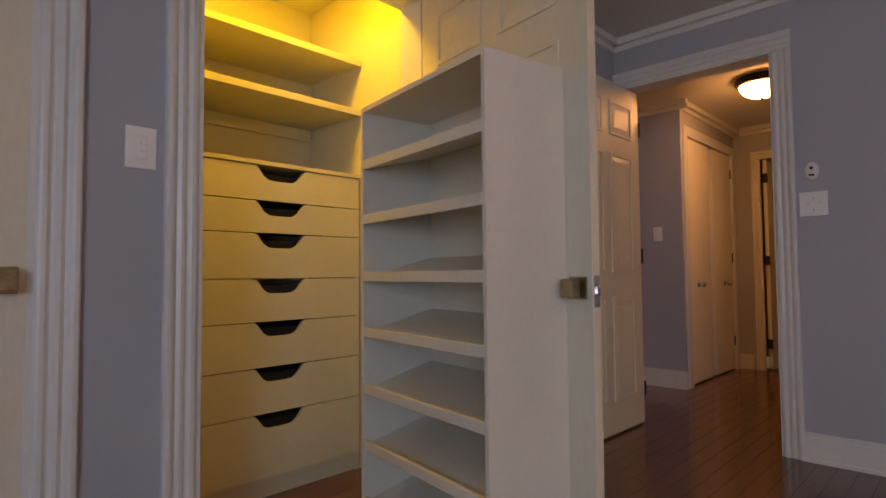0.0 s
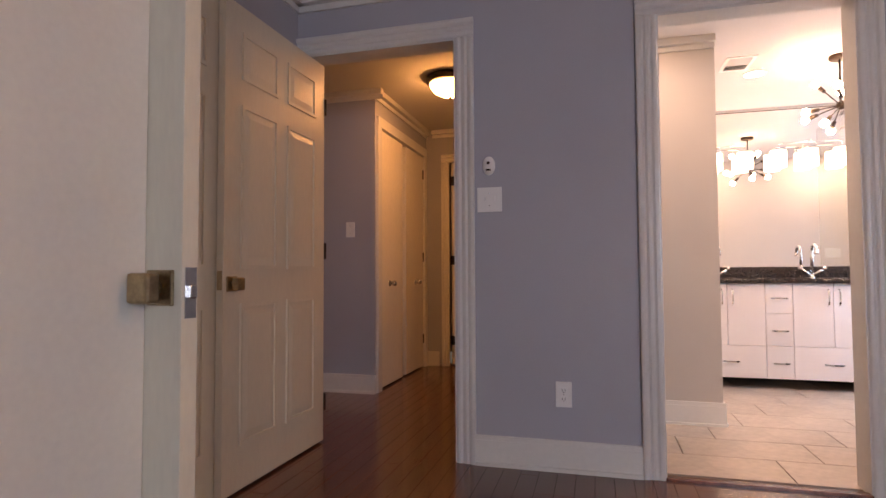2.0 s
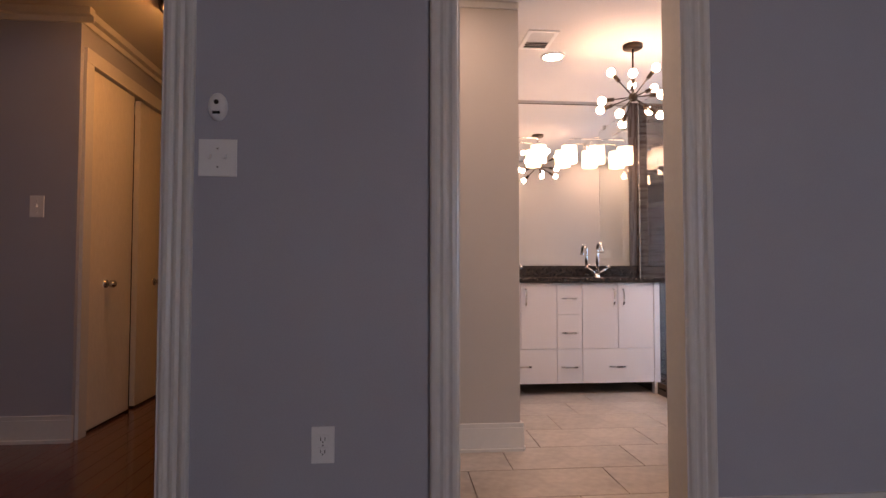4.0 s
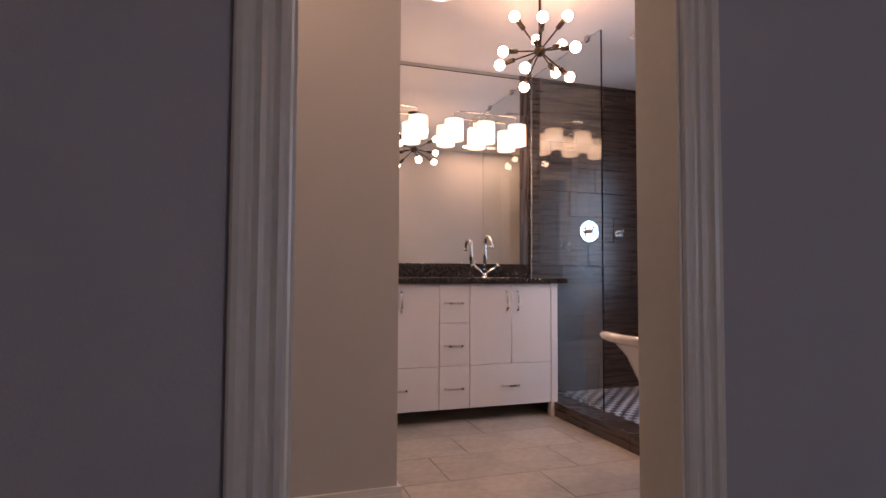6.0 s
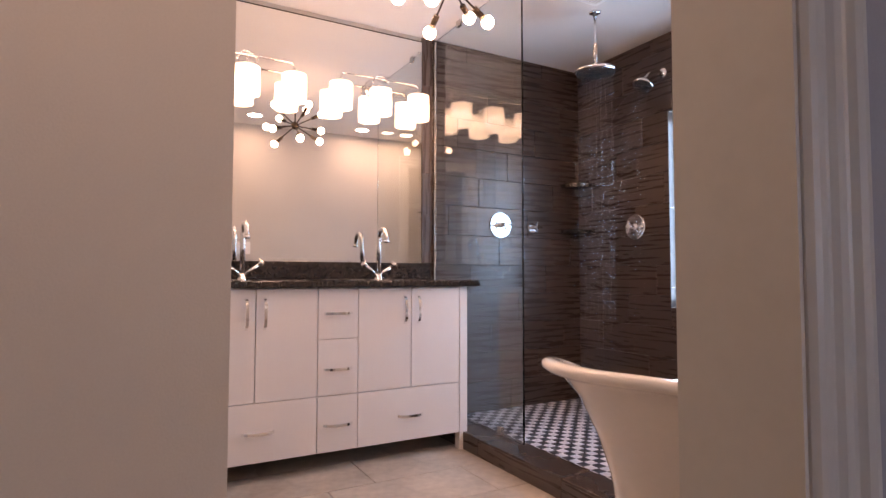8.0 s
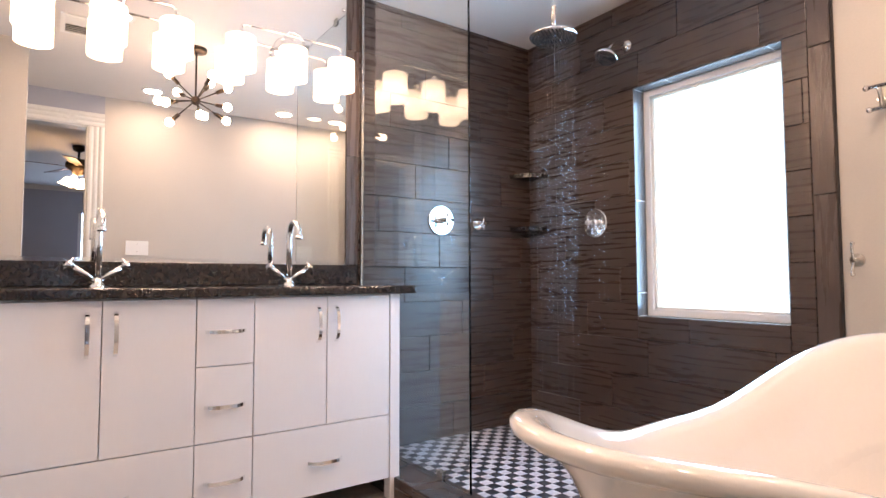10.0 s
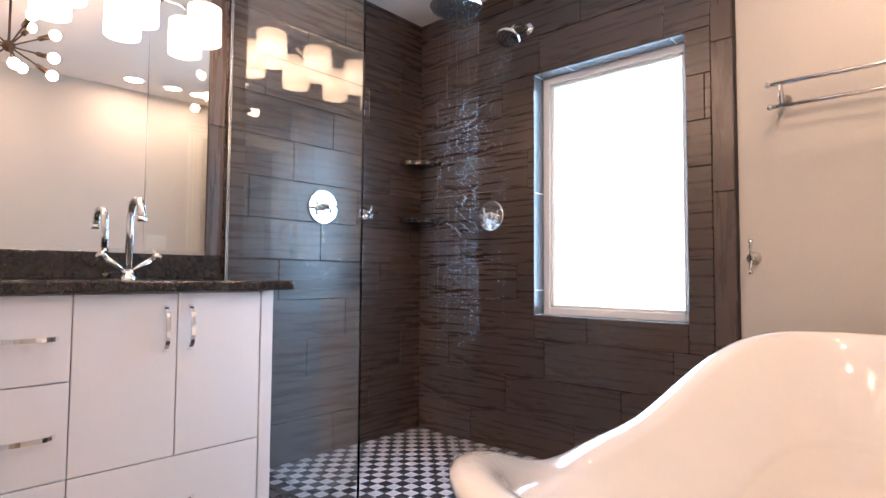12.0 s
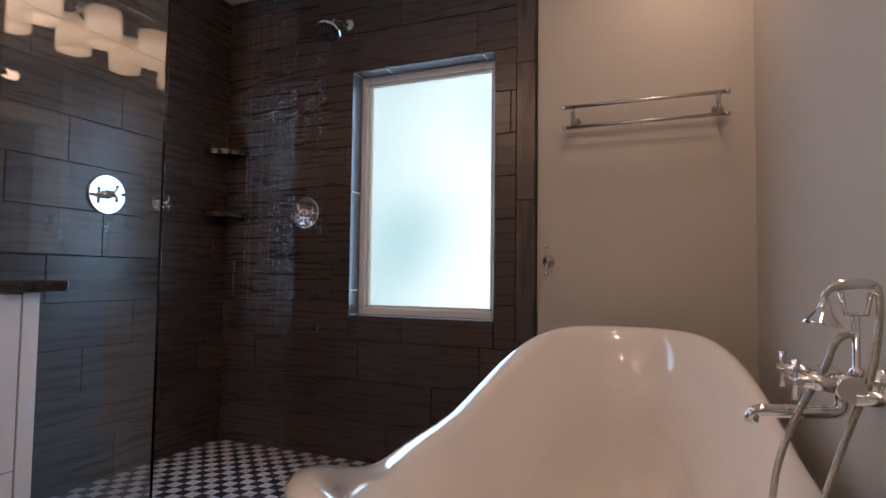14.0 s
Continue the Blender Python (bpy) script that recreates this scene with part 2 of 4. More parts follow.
setting("wall_doors", boxes((XA, XB, -2.35, BD0, 0, H_BED), (XA, XB, BD1, HD0, 0, H_BED), (XA, XB, HD1, 3.4, 0, H_BED),
                            (XA, XB, BD0, BD1, DOOR_Z, H_BED), (XA, XB, HD0, HD1, DOOR_Z, H_BED)),
        M["wall"], "lavender grey painted wall with two doorways", "wall")
setting("wall_closet", boxes((-2.2, -0.36, YB, YB + 0.12, 0, H_BED), (0.482, CL0, YB, YB + 0.12, 0, H_BED), (CL1, XA, YB, YB + 0.12, 0, H_BED),
                             (-0.36, 0.482, YB, YB + 0.12, DOOR_Z, H_BED), (CL0, CL1, YB, YB + 0.12, DOOR_Z, H_BED)),
        M["wall"], "lavender grey painted wall with closet doorways", "wall")
setting("wall_west", boxes((-2.35, -2.2, -2.35, -2.05, 0, H_BED), (-2.35, -2.2, -0.55, 2.36, 0, H_BED), (-2.35, -2.2, -2.05, -0.55, 0, 0.7), (-2.35, -2.2, -2.05, -0.55, 2.0, H_BED)),
        M["wall"], "lavender grey bedroom wall with a window opening", "wall")
setting("wall_south", boxes((-2.2, XA, -2.35, -2.2, 0, H_BED)), M["wall"], "plain lavender grey bedroom wall", "wall")
setting("ceiling_bedroom", boxes((-2.35, XB, -2.35, 3.4, H_BED, H_BED + 0.1)), M["ceil"], "matt off-white bedroom ceiling", "ceiling")
setting("subfloor", boxes((-2.35, XB, -2.35, 3.4, -0.12, -0.014), (XB, 6.4, 1.08, 3.4, -0.12, -0.014)), M["subfloor"], "dark floor base under the wood planks", "floor")

# hall
setting("wall_hall_side", boxes((4.85, 4.93, 2.34, 3.4, 0, H_HALL)), M["wall"], "lavender grey hall wall end", "wall")
setting("wall_hall_closet", boxes((6.14, 6.22, 2.34, 2.46, 0, H_HALL), (4.93, 6.14, 2.34, 2.46, 2.10, H_HALL), (4.93, 6.22, 2.95, 3.05, 0, H_HALL)),
        M["wall"], "grey hall wall over the closet doors", "wall")
setting("wall_hall_end", boxes((6.22, 6.34, 2.18, 3.4, 0, H_HALL), (6.22, 6.34, 1.08, 1.28, 0, H_HALL), (6.22, 6.34, 1.28, 2.18, 2.06, H_HALL)), M["wall"], "grey wall at the end of the hall", "wall")
setting("wall_hall_south", boxes((XB, 6.34, 1.08, 1.18, 0, H_HALL)), M["wall"], "plain grey hall wall", "wall")
setting("wall_hall_north", boxes((XB, 4.85, 3.3, 3.4, 0, H_HALL), (6.34, 7.3, 1.0, 1.1, 0, H_HALL), (6.34, 7.3, 2.5, 2.6, 0, H_HALL), (7.2, 7.3, 1.1, 2.5, 0, H_HALL)), M["wall"], "plain grey wall closing the hall", "wall")
setting("ceiling_hall", boxes((XB, 7.3, 1.0, 3.4, H_HALL, H_HALL + 0.1)), M["ceil"], "warm lit off-white hall ceiling", "ceiling")

# bathroom
WX0, WX1, WZ0, WZ1 = 4.750, 5.476, 0.698, 1.884
TILE_X = 4.567
setting("wall_window", boxes((XB, WX0, YW - 0.16, YW, 0, H_BATH), (WX1, XW + 0.15, YW - 0.16, YW, 0, H_BATH), (WX0, WX1, YW - 0.16, YW, 0, WZ0), (WX0, WX1, YW - 0.16, YW, WZ1, H_BATH)),
        M["bathwall"], "pale painted bathroom wall with the window opening", "wall")
setting("wall_vanity", boxes((XW, XW + 0.15, YW - 0.16, 1.0, 0, H_BATH)), M["bathwall"], "pale grey bathroom wall behind the vanity", "wall")
bm = bmesh.new()
vs = [bm.verts.new(p) for p in ((XB + 0.003, BD0 - 0.13, 0), (XB + 0.003, YW, 0), (3.745, YW, 0), (XB + 0.003, BD0 - 0.13, H_BATH), (XB + 0.003, YW, H_BATH), (3.745, YW, H_BATH))]
for f in ((0, 1, 2), (3, 5, 4), (0, 2, 5, 3), (0, 3, 4, 1), (1, 4, 5, 2)):
    bm.faces.new([vs[i] for i in f])
setting("wall_tub", bm, M["bathwall"], "pale grey painted wall beside the tub", "wall")
setting("wall_bath_door", boxes((XB, XB + 0.004, BD0 - 0.13, BD0 - 0.115, 0, H_BATH), (XB, XB + 0.004, BD1 + 0.115, 1.0, 0, H_BATH)), M["bathwall"], "pale grey wall beside the bathroom door", "wall")
setting("wall_stub", boxes((4.50, 4.62, -0.032, 1.0, 0, H_BATH)), M["bathwall"], "pale grey stub wall facing the bathroom door", "wall")
setting("wall_alcove", boxes((4.62, XW, 0.12, 0.22, 0, H_BATH)), M["bathwall"], "pale grey wall at the end of the vanity", "wall")
setting("wall_vestibule", boxes((XB, 4.5, 0.98, 1.08, 0, H_BATH)), M["bathwall"], "pale grey wall closing the vestibule", "wall")
setting("ceiling_bathroom", boxes((XB, XW + 0.15, YW - 0.16, 1.08, H_BATH, H_BATH + 0.1)), M["bathceil"], "off-white bathroom ceiling", "ceiling")
setting("bath_floor_bed", boxes((XB - 0.06, XW, YW, 1.0, -0.12, -0.006)), M["grout"], "grey grout bed of the bathroom floor", "floor")


MOULD = ((0.0, 0.007), (0.05, 0.013), (0.12, 0.0155), (0.22, 0.0160), (0.28, 0.0120), (0.33, 0.0100), (0.38, 0.0115), (0.44, 0.0165), (0.54, 0.0185),
         (0.60, 0.0150), (0.65, 0.0120), (0.70, 0.0150), (0.76, 0.0210), (0.85, 0.0240), (0.95, 0.0230), (1.0, 0.0180))


def moulding(bm, place, a, b, w):
    """A moulded strip; place(s, th, u) puts width, thickness and length into the room."""
    prof = [(s * w, th) for s, th in MOULD] + [(w, 0.0), (0.0, 0.0)]
    ends = [[bm.verts.new(place(s, th, u)) for s, th in prof] for u in (a, b)]
    for i in range(len(prof)):
        j = (i + 1) % len(prof)
        bm.faces.new((ends[0][i], ends[0][j], ends[1][j], ends[1][i]))
    bm.faces.new(ends[0])
    bm.faces.new(ends[1][::-1])


def casing(name, wall_x, face, y0, y1, ztop, w=0.095, label="white moulded door casing"):
    """Moulded casing round a doorway in a wall that faces along x; face is the side it stands proud of."""
    t = thing(name, (wall_x, (y0 + y1) / 2, 0), label, "casing", kind="structure")
    for o, e in ((y0, -1), (y1, 1)):
        bm = bmesh.new()
        moulding(bm, lambda s, th, u: (wall_x + face * th, o + e * s, u), 0, ztop, w)
        under(t, part("side_casing", bm, M["trim"]))
    bm = bmesh.new()
    moulding(bm, lambda s, th, u: (wall_x + face * th, u, ztop + s), y0 - w, y1 + w, w)
    under(t, part("head_casing", bm, M["trim"]))
    return t


def jamb(name, x0, x1, y0, y1, ztop, th=0.02, stop=True):
    t = thing(name, ((x0 + x1) / 2, (y0 + y1) / 2, 0), "white painted door jamb lining the doorway", "door jamb", kind="structure")
    xm = (x0 + x1) / 2
    under(t, part("side_jamb", boxes((x0, x1, y0, y0 + th, 0, ztop), *([(xm, xm + 0.035, y0 + th, y0 + th + 0.01, 0, ztop - th)] if stop else [])), M["trim"]),
          part("side_jamb", boxes((x0, x1, y1 - th, y1, 0, ztop)), M["trim"]),
          part("head_jamb", boxes((x0, x1, y0 + th, y1 - th, ztop - th, ztop)), M["trim"]))
    return t


casing("door_1_casing", XA, -1, HD0, HD1 - 0.01, DOOR_Z)
casing("door_2_casing", XA, -1, BD0, BD1, DOOR_Z)
casing("door_2_casing_inside", XB, 1, BD0 - 0.005, BD1 + 0.005, DOOR_Z, 0.11)
jamb("door_1_jamb", XA - 0.004, XB + 0.004, HD0 - 0.012, HD1 + 0.012, DOOR_Z + 0.012)
jamb("door_2_jamb", XA - 0.004, XB + 0.002, BD0 - 0.014, BD1 + 0.014, DOOR_Z + 0.014, stop=False)
setting("threshold", boxes((XA - 0.01, XA + 0.03, BD0, BD1, -0.01, 0.012), bevel=0.004), M["plank"], "dark wooden threshold strip at the bathroom door", "threshold")


def closet_casing(x0, x1, kind_of):
    t = thing(kind_of, ((x0 + x1) / 2, YB, 0), "white moulded closet door casing", "casing", kind="structure")
    for o, e in ((x0, -1), (x1, 1)):
        bm = bmesh.new()
        moulding(bm, lambda s, th, u: (o + e * s, YB - th, u), 0, DOOR_Z, 0.095)
        under(t, part("side_casing", bm, M["trim"]))
    bm = bmesh.new()
    moulding(bm, lambda s, th, u: (u, YB - th, DOOR_Z + s), x0 - 0.095, x1 + 0.095, 0.095)
    under(t, part("head_casing", bm, M["trim"]))
    under(t, part("jamb", boxes((x0 - 0.004, x0 + 0.014, YB - 0.004, YB + 0.124, 0, DOOR_Z), (x1 - 0.014, x1 + 0.004, YB - 0.004, YB + 0.124, 0, DOOR_Z), (x0 + 0.014, x1 - 0.014, YB - 0.004, YB + 0.124, DOOR_Z - 0.018, DOOR_Z)), M["trim"]))


closet_casing(CL0, CL1, "closet_casing")
closet_casing(-0.36, 0.482, "closet_casing")


def crown(name, pts, z, inward):
    """Cornice along a line of wall points; inward: for each stretch the direction into the room."""
    bm = bmesh.new()
    for (a, b), n in zip(zip(pts, pts[1:]), inward):
        for d0, h0, d1, h1 in ((0.0, 0.072, 0.014, 0.0), (0.014, 0.040, 0.05, 0.0)):
            x = sorted((a[0], b[0])) if n[0] == 0 else sorted((a[0] + n[0] * d0, a[0] + n[0] * d1))
            y = sorted((a[1], b[1])) if n[1] == 0 else sorted((a[1] + n[1] * d0, a[1] + n[1] * d1))
            box(bm, x[0], x[1], y[0], y[1], z - h0, z - h1)
    return setting(name, bm, M["trim"], "white stepped crown moulding", "crown moulding")


crown("trim_bedroom", [(-2.2, YB), (XA, YB), (XA, -2.2), (-2.2, -2.2), (-2.2, YB)], H_BED, [(0, -1), (-1, 0), (0, 1), (1, 0)])
crown("trim_hall_closet", [(4.85, 2.34), (6.22, 2.34)], H_HALL, [(0, -1)])
crown("trim_hall_side", [(4.85, 2.27), (4.85, 3.3)], H_HALL, [(-1, 0)])
crown("trim_hall_end", [(6.22, 2.27), (6.22, 1.18)], H_HALL, [(-1, 0)])
crown("trim_vestibule", [(4.5, -0.032), (4.5, 0.98)], H_BATH, [(-1, 0)])


def baseboard(name, dims, label="tall white painted baseboard"):
    bm = bmesh.new()
    for x0, x1, y0, y1, nx, ny in dims:
        box(bm, x0, x1, y0, y1, 0, 0.12)
        box(bm, x0 + (0 if nx >= 0 else 0.004), x1 - (0.004 if nx > 0 else 0), y0 + (0 if ny >= 0 else 0.004), y1 - (0.004 if ny > 0 else 0), 0.12, 0.142)
        sx, sy = 0.012 * nx, 0.012 * ny
        box(bm, (x1 if nx > 0 else x0) if nx else x0, ((x1 if nx > 0 else x0) + sx) if nx else x1, (y1 if ny > 0 else y0) if ny else y0, ((y1 if ny > 0 else y0) + sy) if ny else y1, 0, 0.018)
    return setting(name, bm, M["trim"], label, "baseboard")


baseboard("baseboard_doors", [(XA - 0.016, XA, BD1 + 0.095, HD0 - 0.095, -1, 0), (XA - 0.016, XA, -2.2, BD0 - 0.095, -1, 0)])
baseboard("baseboard_closet", [(0.577, CL0 - 0.095, YB - 0.016, YB, 0, -1), (CL1 + 0.095, 2.315, YB - 0.016, YB, 0, -1), (2.825, XA - 0.03, YB - 0.016, YB, 0, -1)])
baseboard("baseboard_hall", [(4.834, 4.85, 2.33, 3.3, -1, 0), (6.204, 6.22, 2.21, 2.34, -1, 0)])
baseboard("baseboard_stub", [(4.484, 4.5, -0.048, 0.98, -1, 0), (4.5, 4.62, -0.048, -0.032, 0, -1)])


# ---------------------------------------------------------------- bedroom: closet, shoe door, doors
def six_panels(bm, w, h, y, s):
    """Six raised panels on one face of a leaf that runs along local x; s: the side."""
    for x0, x1 in ((0.11, w / 2 - 0.045), (w / 2 + 0.045, w - 0.11)):
        for z0, z1 in ((0.20, 0.80), (0.95, 1.66), (1.77, h - 0.115)):
            # sunken moulding ring and raised field
            box(bm, x0, x0 + 0.016, y, y + s * 0.008, z0, z1)
            box(bm, x1 - 0.016, x1, y, y + s * 0.008, z0, z1)
            box(bm, x0 + 0.016, x1 - 0.016, y, y + s * 0.008, z0, z0 + 0.016)
            box(bm, x0 + 0.016, x1 - 0.016, y, y + s * 0.008, z1 - 0.016, z1)
            v = []
            for i, (ins, dep) in enumerate(((0.016, 0.0006), (0.05, 0.007))):
                v.append([bm.verts.new((xx, y + s * dep, zz)) for xx, zz in ((x0 + ins, z0 + ins), (x1 - ins, z0 + ins), (x1 - ins, z1 - ins), (x0 + ins, z1 - ins))])
            for i in range(4):
                bm.faces.new((v[0][i], v[0][(i + 1) % 4], v[1][(i + 1) % 4], v[1][i]))
            bm.faces.new(v[1])


def knob_set(t, x, z, y0, y1, sides=(-1, 1)):
    for s, y in [(k, y0 if k < 0 else y1) for k in sides]:
        r = part("rosette", boxes((x - 0.032, x + 0.032, y, y + s * 0.008, z - 0.032, z + 0.032), bevel=0.002), M["brass"], t)
        kb = bmesh.new()
        tube([(x, y + s * 0.006, z), (x, y + s * 0.028, z)], 0.011, bm=kb)
        part("spindle", kb, M["brass"], t)
        part("knob", boxes((x - 0.027, x + 0.027, y + s * 0.024, y + s * 0.052, z - 0.027, z + 0.027), bevel=0.006), M["brass"], t, "square aged brass knob")


def leaf(name, w, h, label, knob_x, panels=True, knob_z=0.90, sides=(-1, 1)):
    t = thing(name, (0, 0, 0), label, "door")
    bm = boxes((0, w, -0.0175, 0.0175, 0.012, h), bevel=0.002)
    part("slab", bm, M["door"], t)
    if panels:
        for s in (-1, 1):
            b = bmesh.new()
            six_panels(b, w, h, s * 0.0175, s)
            part("panelling", b, M["door"], t)
    knob_set(t, knob_x, knob_z, -0.0175, 0.0175, sides)
    return t


hall_door = leaf("hall_door", 0.86, 2.095, "open white six-panel door with a square brass knob", 0.05, knob_z=0.885)
part("latch_plate", boxes((-0.002, 0.001, -0.012, 0.012, 0.86, 0.94)), M["brass"], hall_door)
for hz in (0.22, 1.05, 1.86):
    hb = boxes((0.858, 0.864, -0.03, 0.0, hz - 0.045, hz + 0.045))
    tube([(0.864, -0.022, hz - 0.045), (0.864, -0.022, hz + 0.045)], 0.006, bm=hb)
    part("hinge", hb, M["bronze"], hall_door)
hall_door.matrix_world = pose(2.778, 2.176, 0, 0, 0, -0.6)

# narrow panelled door, shut, partly behind the open hall door
narrow_door = leaf("closet_door", 0.50, 2.09, "narrow shut white panelled door behind the open door", 0.25, sides=())
narrow_door.matrix_world = pose(2.32, YB - 0.024, 0)

# closet door with the shoe rack on its inner side
U = Vector((0.177, 0.984, 0)).normalized()
ANG = math.degrees(math.atan2(U.y, U.x))
corner = Vector((1.338, 1.533, 0)) + 0.31 * Vector((U.y, -U.x, 0))
shoe_door = leaf("closet_door", 0.85, 2.095, "open white closet door carrying a shoe rack", 0.05, knob_z=0.904, sides=(1,))
part("latch_plate", boxes((-0.002, 0.001, -0.012, 0.012, 0.850, 0.940)), M["nickel"], shoe_door, "steel latch plate")
part("latch_bolt", boxes((-0.012, 0.0, -0.006, 0.006, 0.885, 0.909), bevel=0.002), M["nickel"], shoe_door)
base = corner - 0.094 * U
shoe_door.matrix_world = Matrix.Translation(base + Vector((U.y, -U.x, 0)) * 0.0185) @ pose(0, 0, 0, 0, 0, ANG)

rack = thing("shoe_rack", (0, 0, 0), "tall white painted shoe rack with slanted shelves", "shoe rack")
RW, RD, RT = 0.707, 0.31, 1.561
part("side_panel", boxes((0, 0.016, 0, RD, 0.05, RT), bevel=0.0015), M["rack"], rack)
part("side_panel", boxes((RW - 0.016, RW, 0, RD, 0.05, RT), bevel=0.0015), M["rack"], rack)
part("back_panel", boxes((0.016, RW - 0.016, 0, 0.008, 0.05, RT)), M["rack"], rack)
part("top_panel", boxes((0.016, RW - 0.016, 0.008, RD, RT - 0.018, RT)), M["rack"], rack)
for z in (1.350, 1.150, 0.942, 0.742, 0.540, 0.340, 0.140):
    bm = bmesh.new()
    v = []
    for y, zz in ((0.012, z + 0.07), (RD - 0.012, z - 0.002)):
        for dz in (0, -0.012):
            for x in (0.016, RW - 0.016):
                v.append(bm.verts.new((x, y, zz + dz)))
    for f in ((0, 1, 5, 4), (2, 6, 7, 3), (0, 2, 3, 1), (4, 5, 7, 6), (0, 4, 6, 2), (1, 3, 7, 5)):
        bm.faces.new([v[i] for i in f])
    shelf = part("shelf", bm, M["rack"], rack)
    part("lip", boxes((0.016, RW - 0.016, RD - 0.016, RD, z - 0.018, z + 0.016), bevel=0.0015), M["rack"], shelf)
rack.matrix_world = Matrix.Translation(corner) @ pose(0, 0, 0, 0, 0, ANG)

# second closet door, shut
left_door = leaf("closet_door", 0.815, 2.085, "shut white closet door with a square brass knob", 0.765, panels=False, knob_z=0.942)
left_door.matrix_world = pose(-0.345, YB + 0.018, 0)

# inside of the closet
YC = 2.82
setting("closet_wall_left", boxes((0.72, 0.86, YB + 0.125, 3.36, 0, 2.44), (0.86, 1.04, YC - 0.02, 3.36, 0, 2.44)), M["closet"], "painted closet side wall", "wall")
setting("closet_wall_right", boxes((1.925, 2.02, YB + 0.125, 3.36, 0, 2.44)), M["closet"], "painted closet side wall", "wall")
setting("closet_wall_back", boxes((1.04, 1.925, 3.28, 3.36, 0, 2.44)), M["closet"], "painted closet back wall", "wall")
chest = thing("drawer_chest", (1.48, 3.05, 0), "built-in closet chest of seven pale drawers", "drawer chest")
under(chest, part("body", boxes((1.045, 1.065, YC + 0.012, 3.27, 0, 1.425), (1.898, 1.918, YC + 0.012, 3.27, 0, 1.425), (1.065, 1.898, 3.25, 3.27, 0, 1.425)), M["closet"]),
      part("top", boxes((1.045, 1.918, YC - 0.004, 3.27, 1.427, 1.445), bevel=0.002), M["closet"]),
      part("plinth", boxes((1.065, 1.898, YC + 0.02, YC + 0.04, 0, 0.085)), M["closet"], None, "scuffed grey plinth"))
levels = (1.425, 1.272, 1.131, 0.934, 0.748, 0.553, 0.356, 0.085)
for zt, zb in zip(levels, levels[1:]):
    bm = bmesh.new()
    cx, hw, dp = 1.482, 0.124, 0.062
    top = [(1.05, zt), (cx - hw, zt), (cx - hw + 0.012, zt - 0.008), (cx - hw + 0.040, zt - dp * 0.72), (cx - hw + 0.062, zt - dp * 0.95), (cx - hw + 0.09, zt - dp),
           (cx + hw - 0.09, zt - dp), (cx + hw - 0.062, zt - dp * 0.95), (cx + hw - 0.040, zt - dp * 0.72), (cx + hw - 0.012, zt - 0.008), (cx + hw, zt), (1.912, zt)]
    rows = []
    for y in (YC, YC + 0.018):
        rows.append(([bm.verts.new((x, y, z - 0.002)) for x, z in top], [bm.verts.new((x, y, zb + 0.002)) for x, z in top]))
    for (t0, b0) in rows:
        for i in range(len(top) - 1):
            bm.faces.new((t0[i], t0[i + 1], b0[i + 1], b0[i]))
    for i in range(len(top) - 1):
        bm.faces.new((rows[0][0][i], rows[0][0][i + 1], rows[1][0][i + 1], rows[1][0][i]))
        bm.faces.new((rows[0][1][i], rows[0][1][i + 1], rows[1][1][i + 1], rows[1][1][i]))
    for k in (0, len(top) - 1):
        bm.faces.new((rows[0][0][k], rows[1][0][k], rows[1][1][k], rows[0][1][k]))
    d = part("drawer", bm, M["closet"])
    under(chest, d)
    # black block paints the shade seen through the grip cut-out
    inn = part("drawer_shade_block", boxes((1.08, 1.87, YC + 0.03, 3.2, zb + 0.02, zt - 0.03)), M["dark"])
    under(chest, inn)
for z in (1.772, 2.025):
    s = thing("closet_shelf", (1.48, 3.05, z), "painted closet shelf on a wall cleat", "shelf", "closet shelves")
    under(s, part("board", boxes((1.044, 1.918, YC, 3.278, z - 0.02, z), bevel=0.002), M["closet"]),
          part("cleat", boxes((1.044, 1.918, 3.258, 3.278, z - 0.085, z - 0.022)), M["closet"]),
          part("front_edge", boxes((1.044, 1.918, YC - 0.012, YC - 0.001, z - 0.03, z + 0.002), bevel=0.002), M["closet"]))
single("closet_lamp", lathe([(0.05, 0.0), (0.05, -0.02), (0.042, -0.05), (0.02, -0.07), (0, -0.072)], (1.36, 2.52, H_BED)), M["dome"], "small lit closet ceiling lamp", "lamp")


def plate(name, at, rz, w, h, label, toggles=(), sockets=0, kind="switch"):
    t = thing(name, at, label, kind)
    part("cover", boxes((-w / 2, w / 2, -0.006, 0, -h / 2, h / 2), bevel=0.0025), M["plate"], t)
    for x in toggles:
        part("toggle", boxes((x - 0.005, x + 0.005, -0.017, -0.005, -0.004, 0.012), bevel=0.001), M["plate"], t)
    for k in range(sockets):
        z = 0.02 if k == 0 else -0.02
        s = part("socket", boxes((-0.017, 0.017, -0.0085, -0.0055, z - 0.014, z + 0.014), bevel=0.0015), M["plate"], t)
        part("slots", boxes((-0.008, -0.0055, -0.009, -0.0083, z - 0.005, z + 0.006), (0.0055, 0.008, -0.009, -0.0083, z - 0.005, z + 0.006), (-0.002, 0.002, -0.009, -0.0083, z - 0.011, z - 0.007)), M["dark"], s)
    for sz in ((-0.03, 0.03) if sockets == 0 else (0,)):
        part("screw", lathe([(0.003, -0.0), (0.003, 0.001), (0, 0.0012)], n=8, m=pose(0, -0.006, sz, 90, 0, 0)), M["nickel"], t)
    t.matrix_world = pose(*at, 0, 0, rz)
    return t


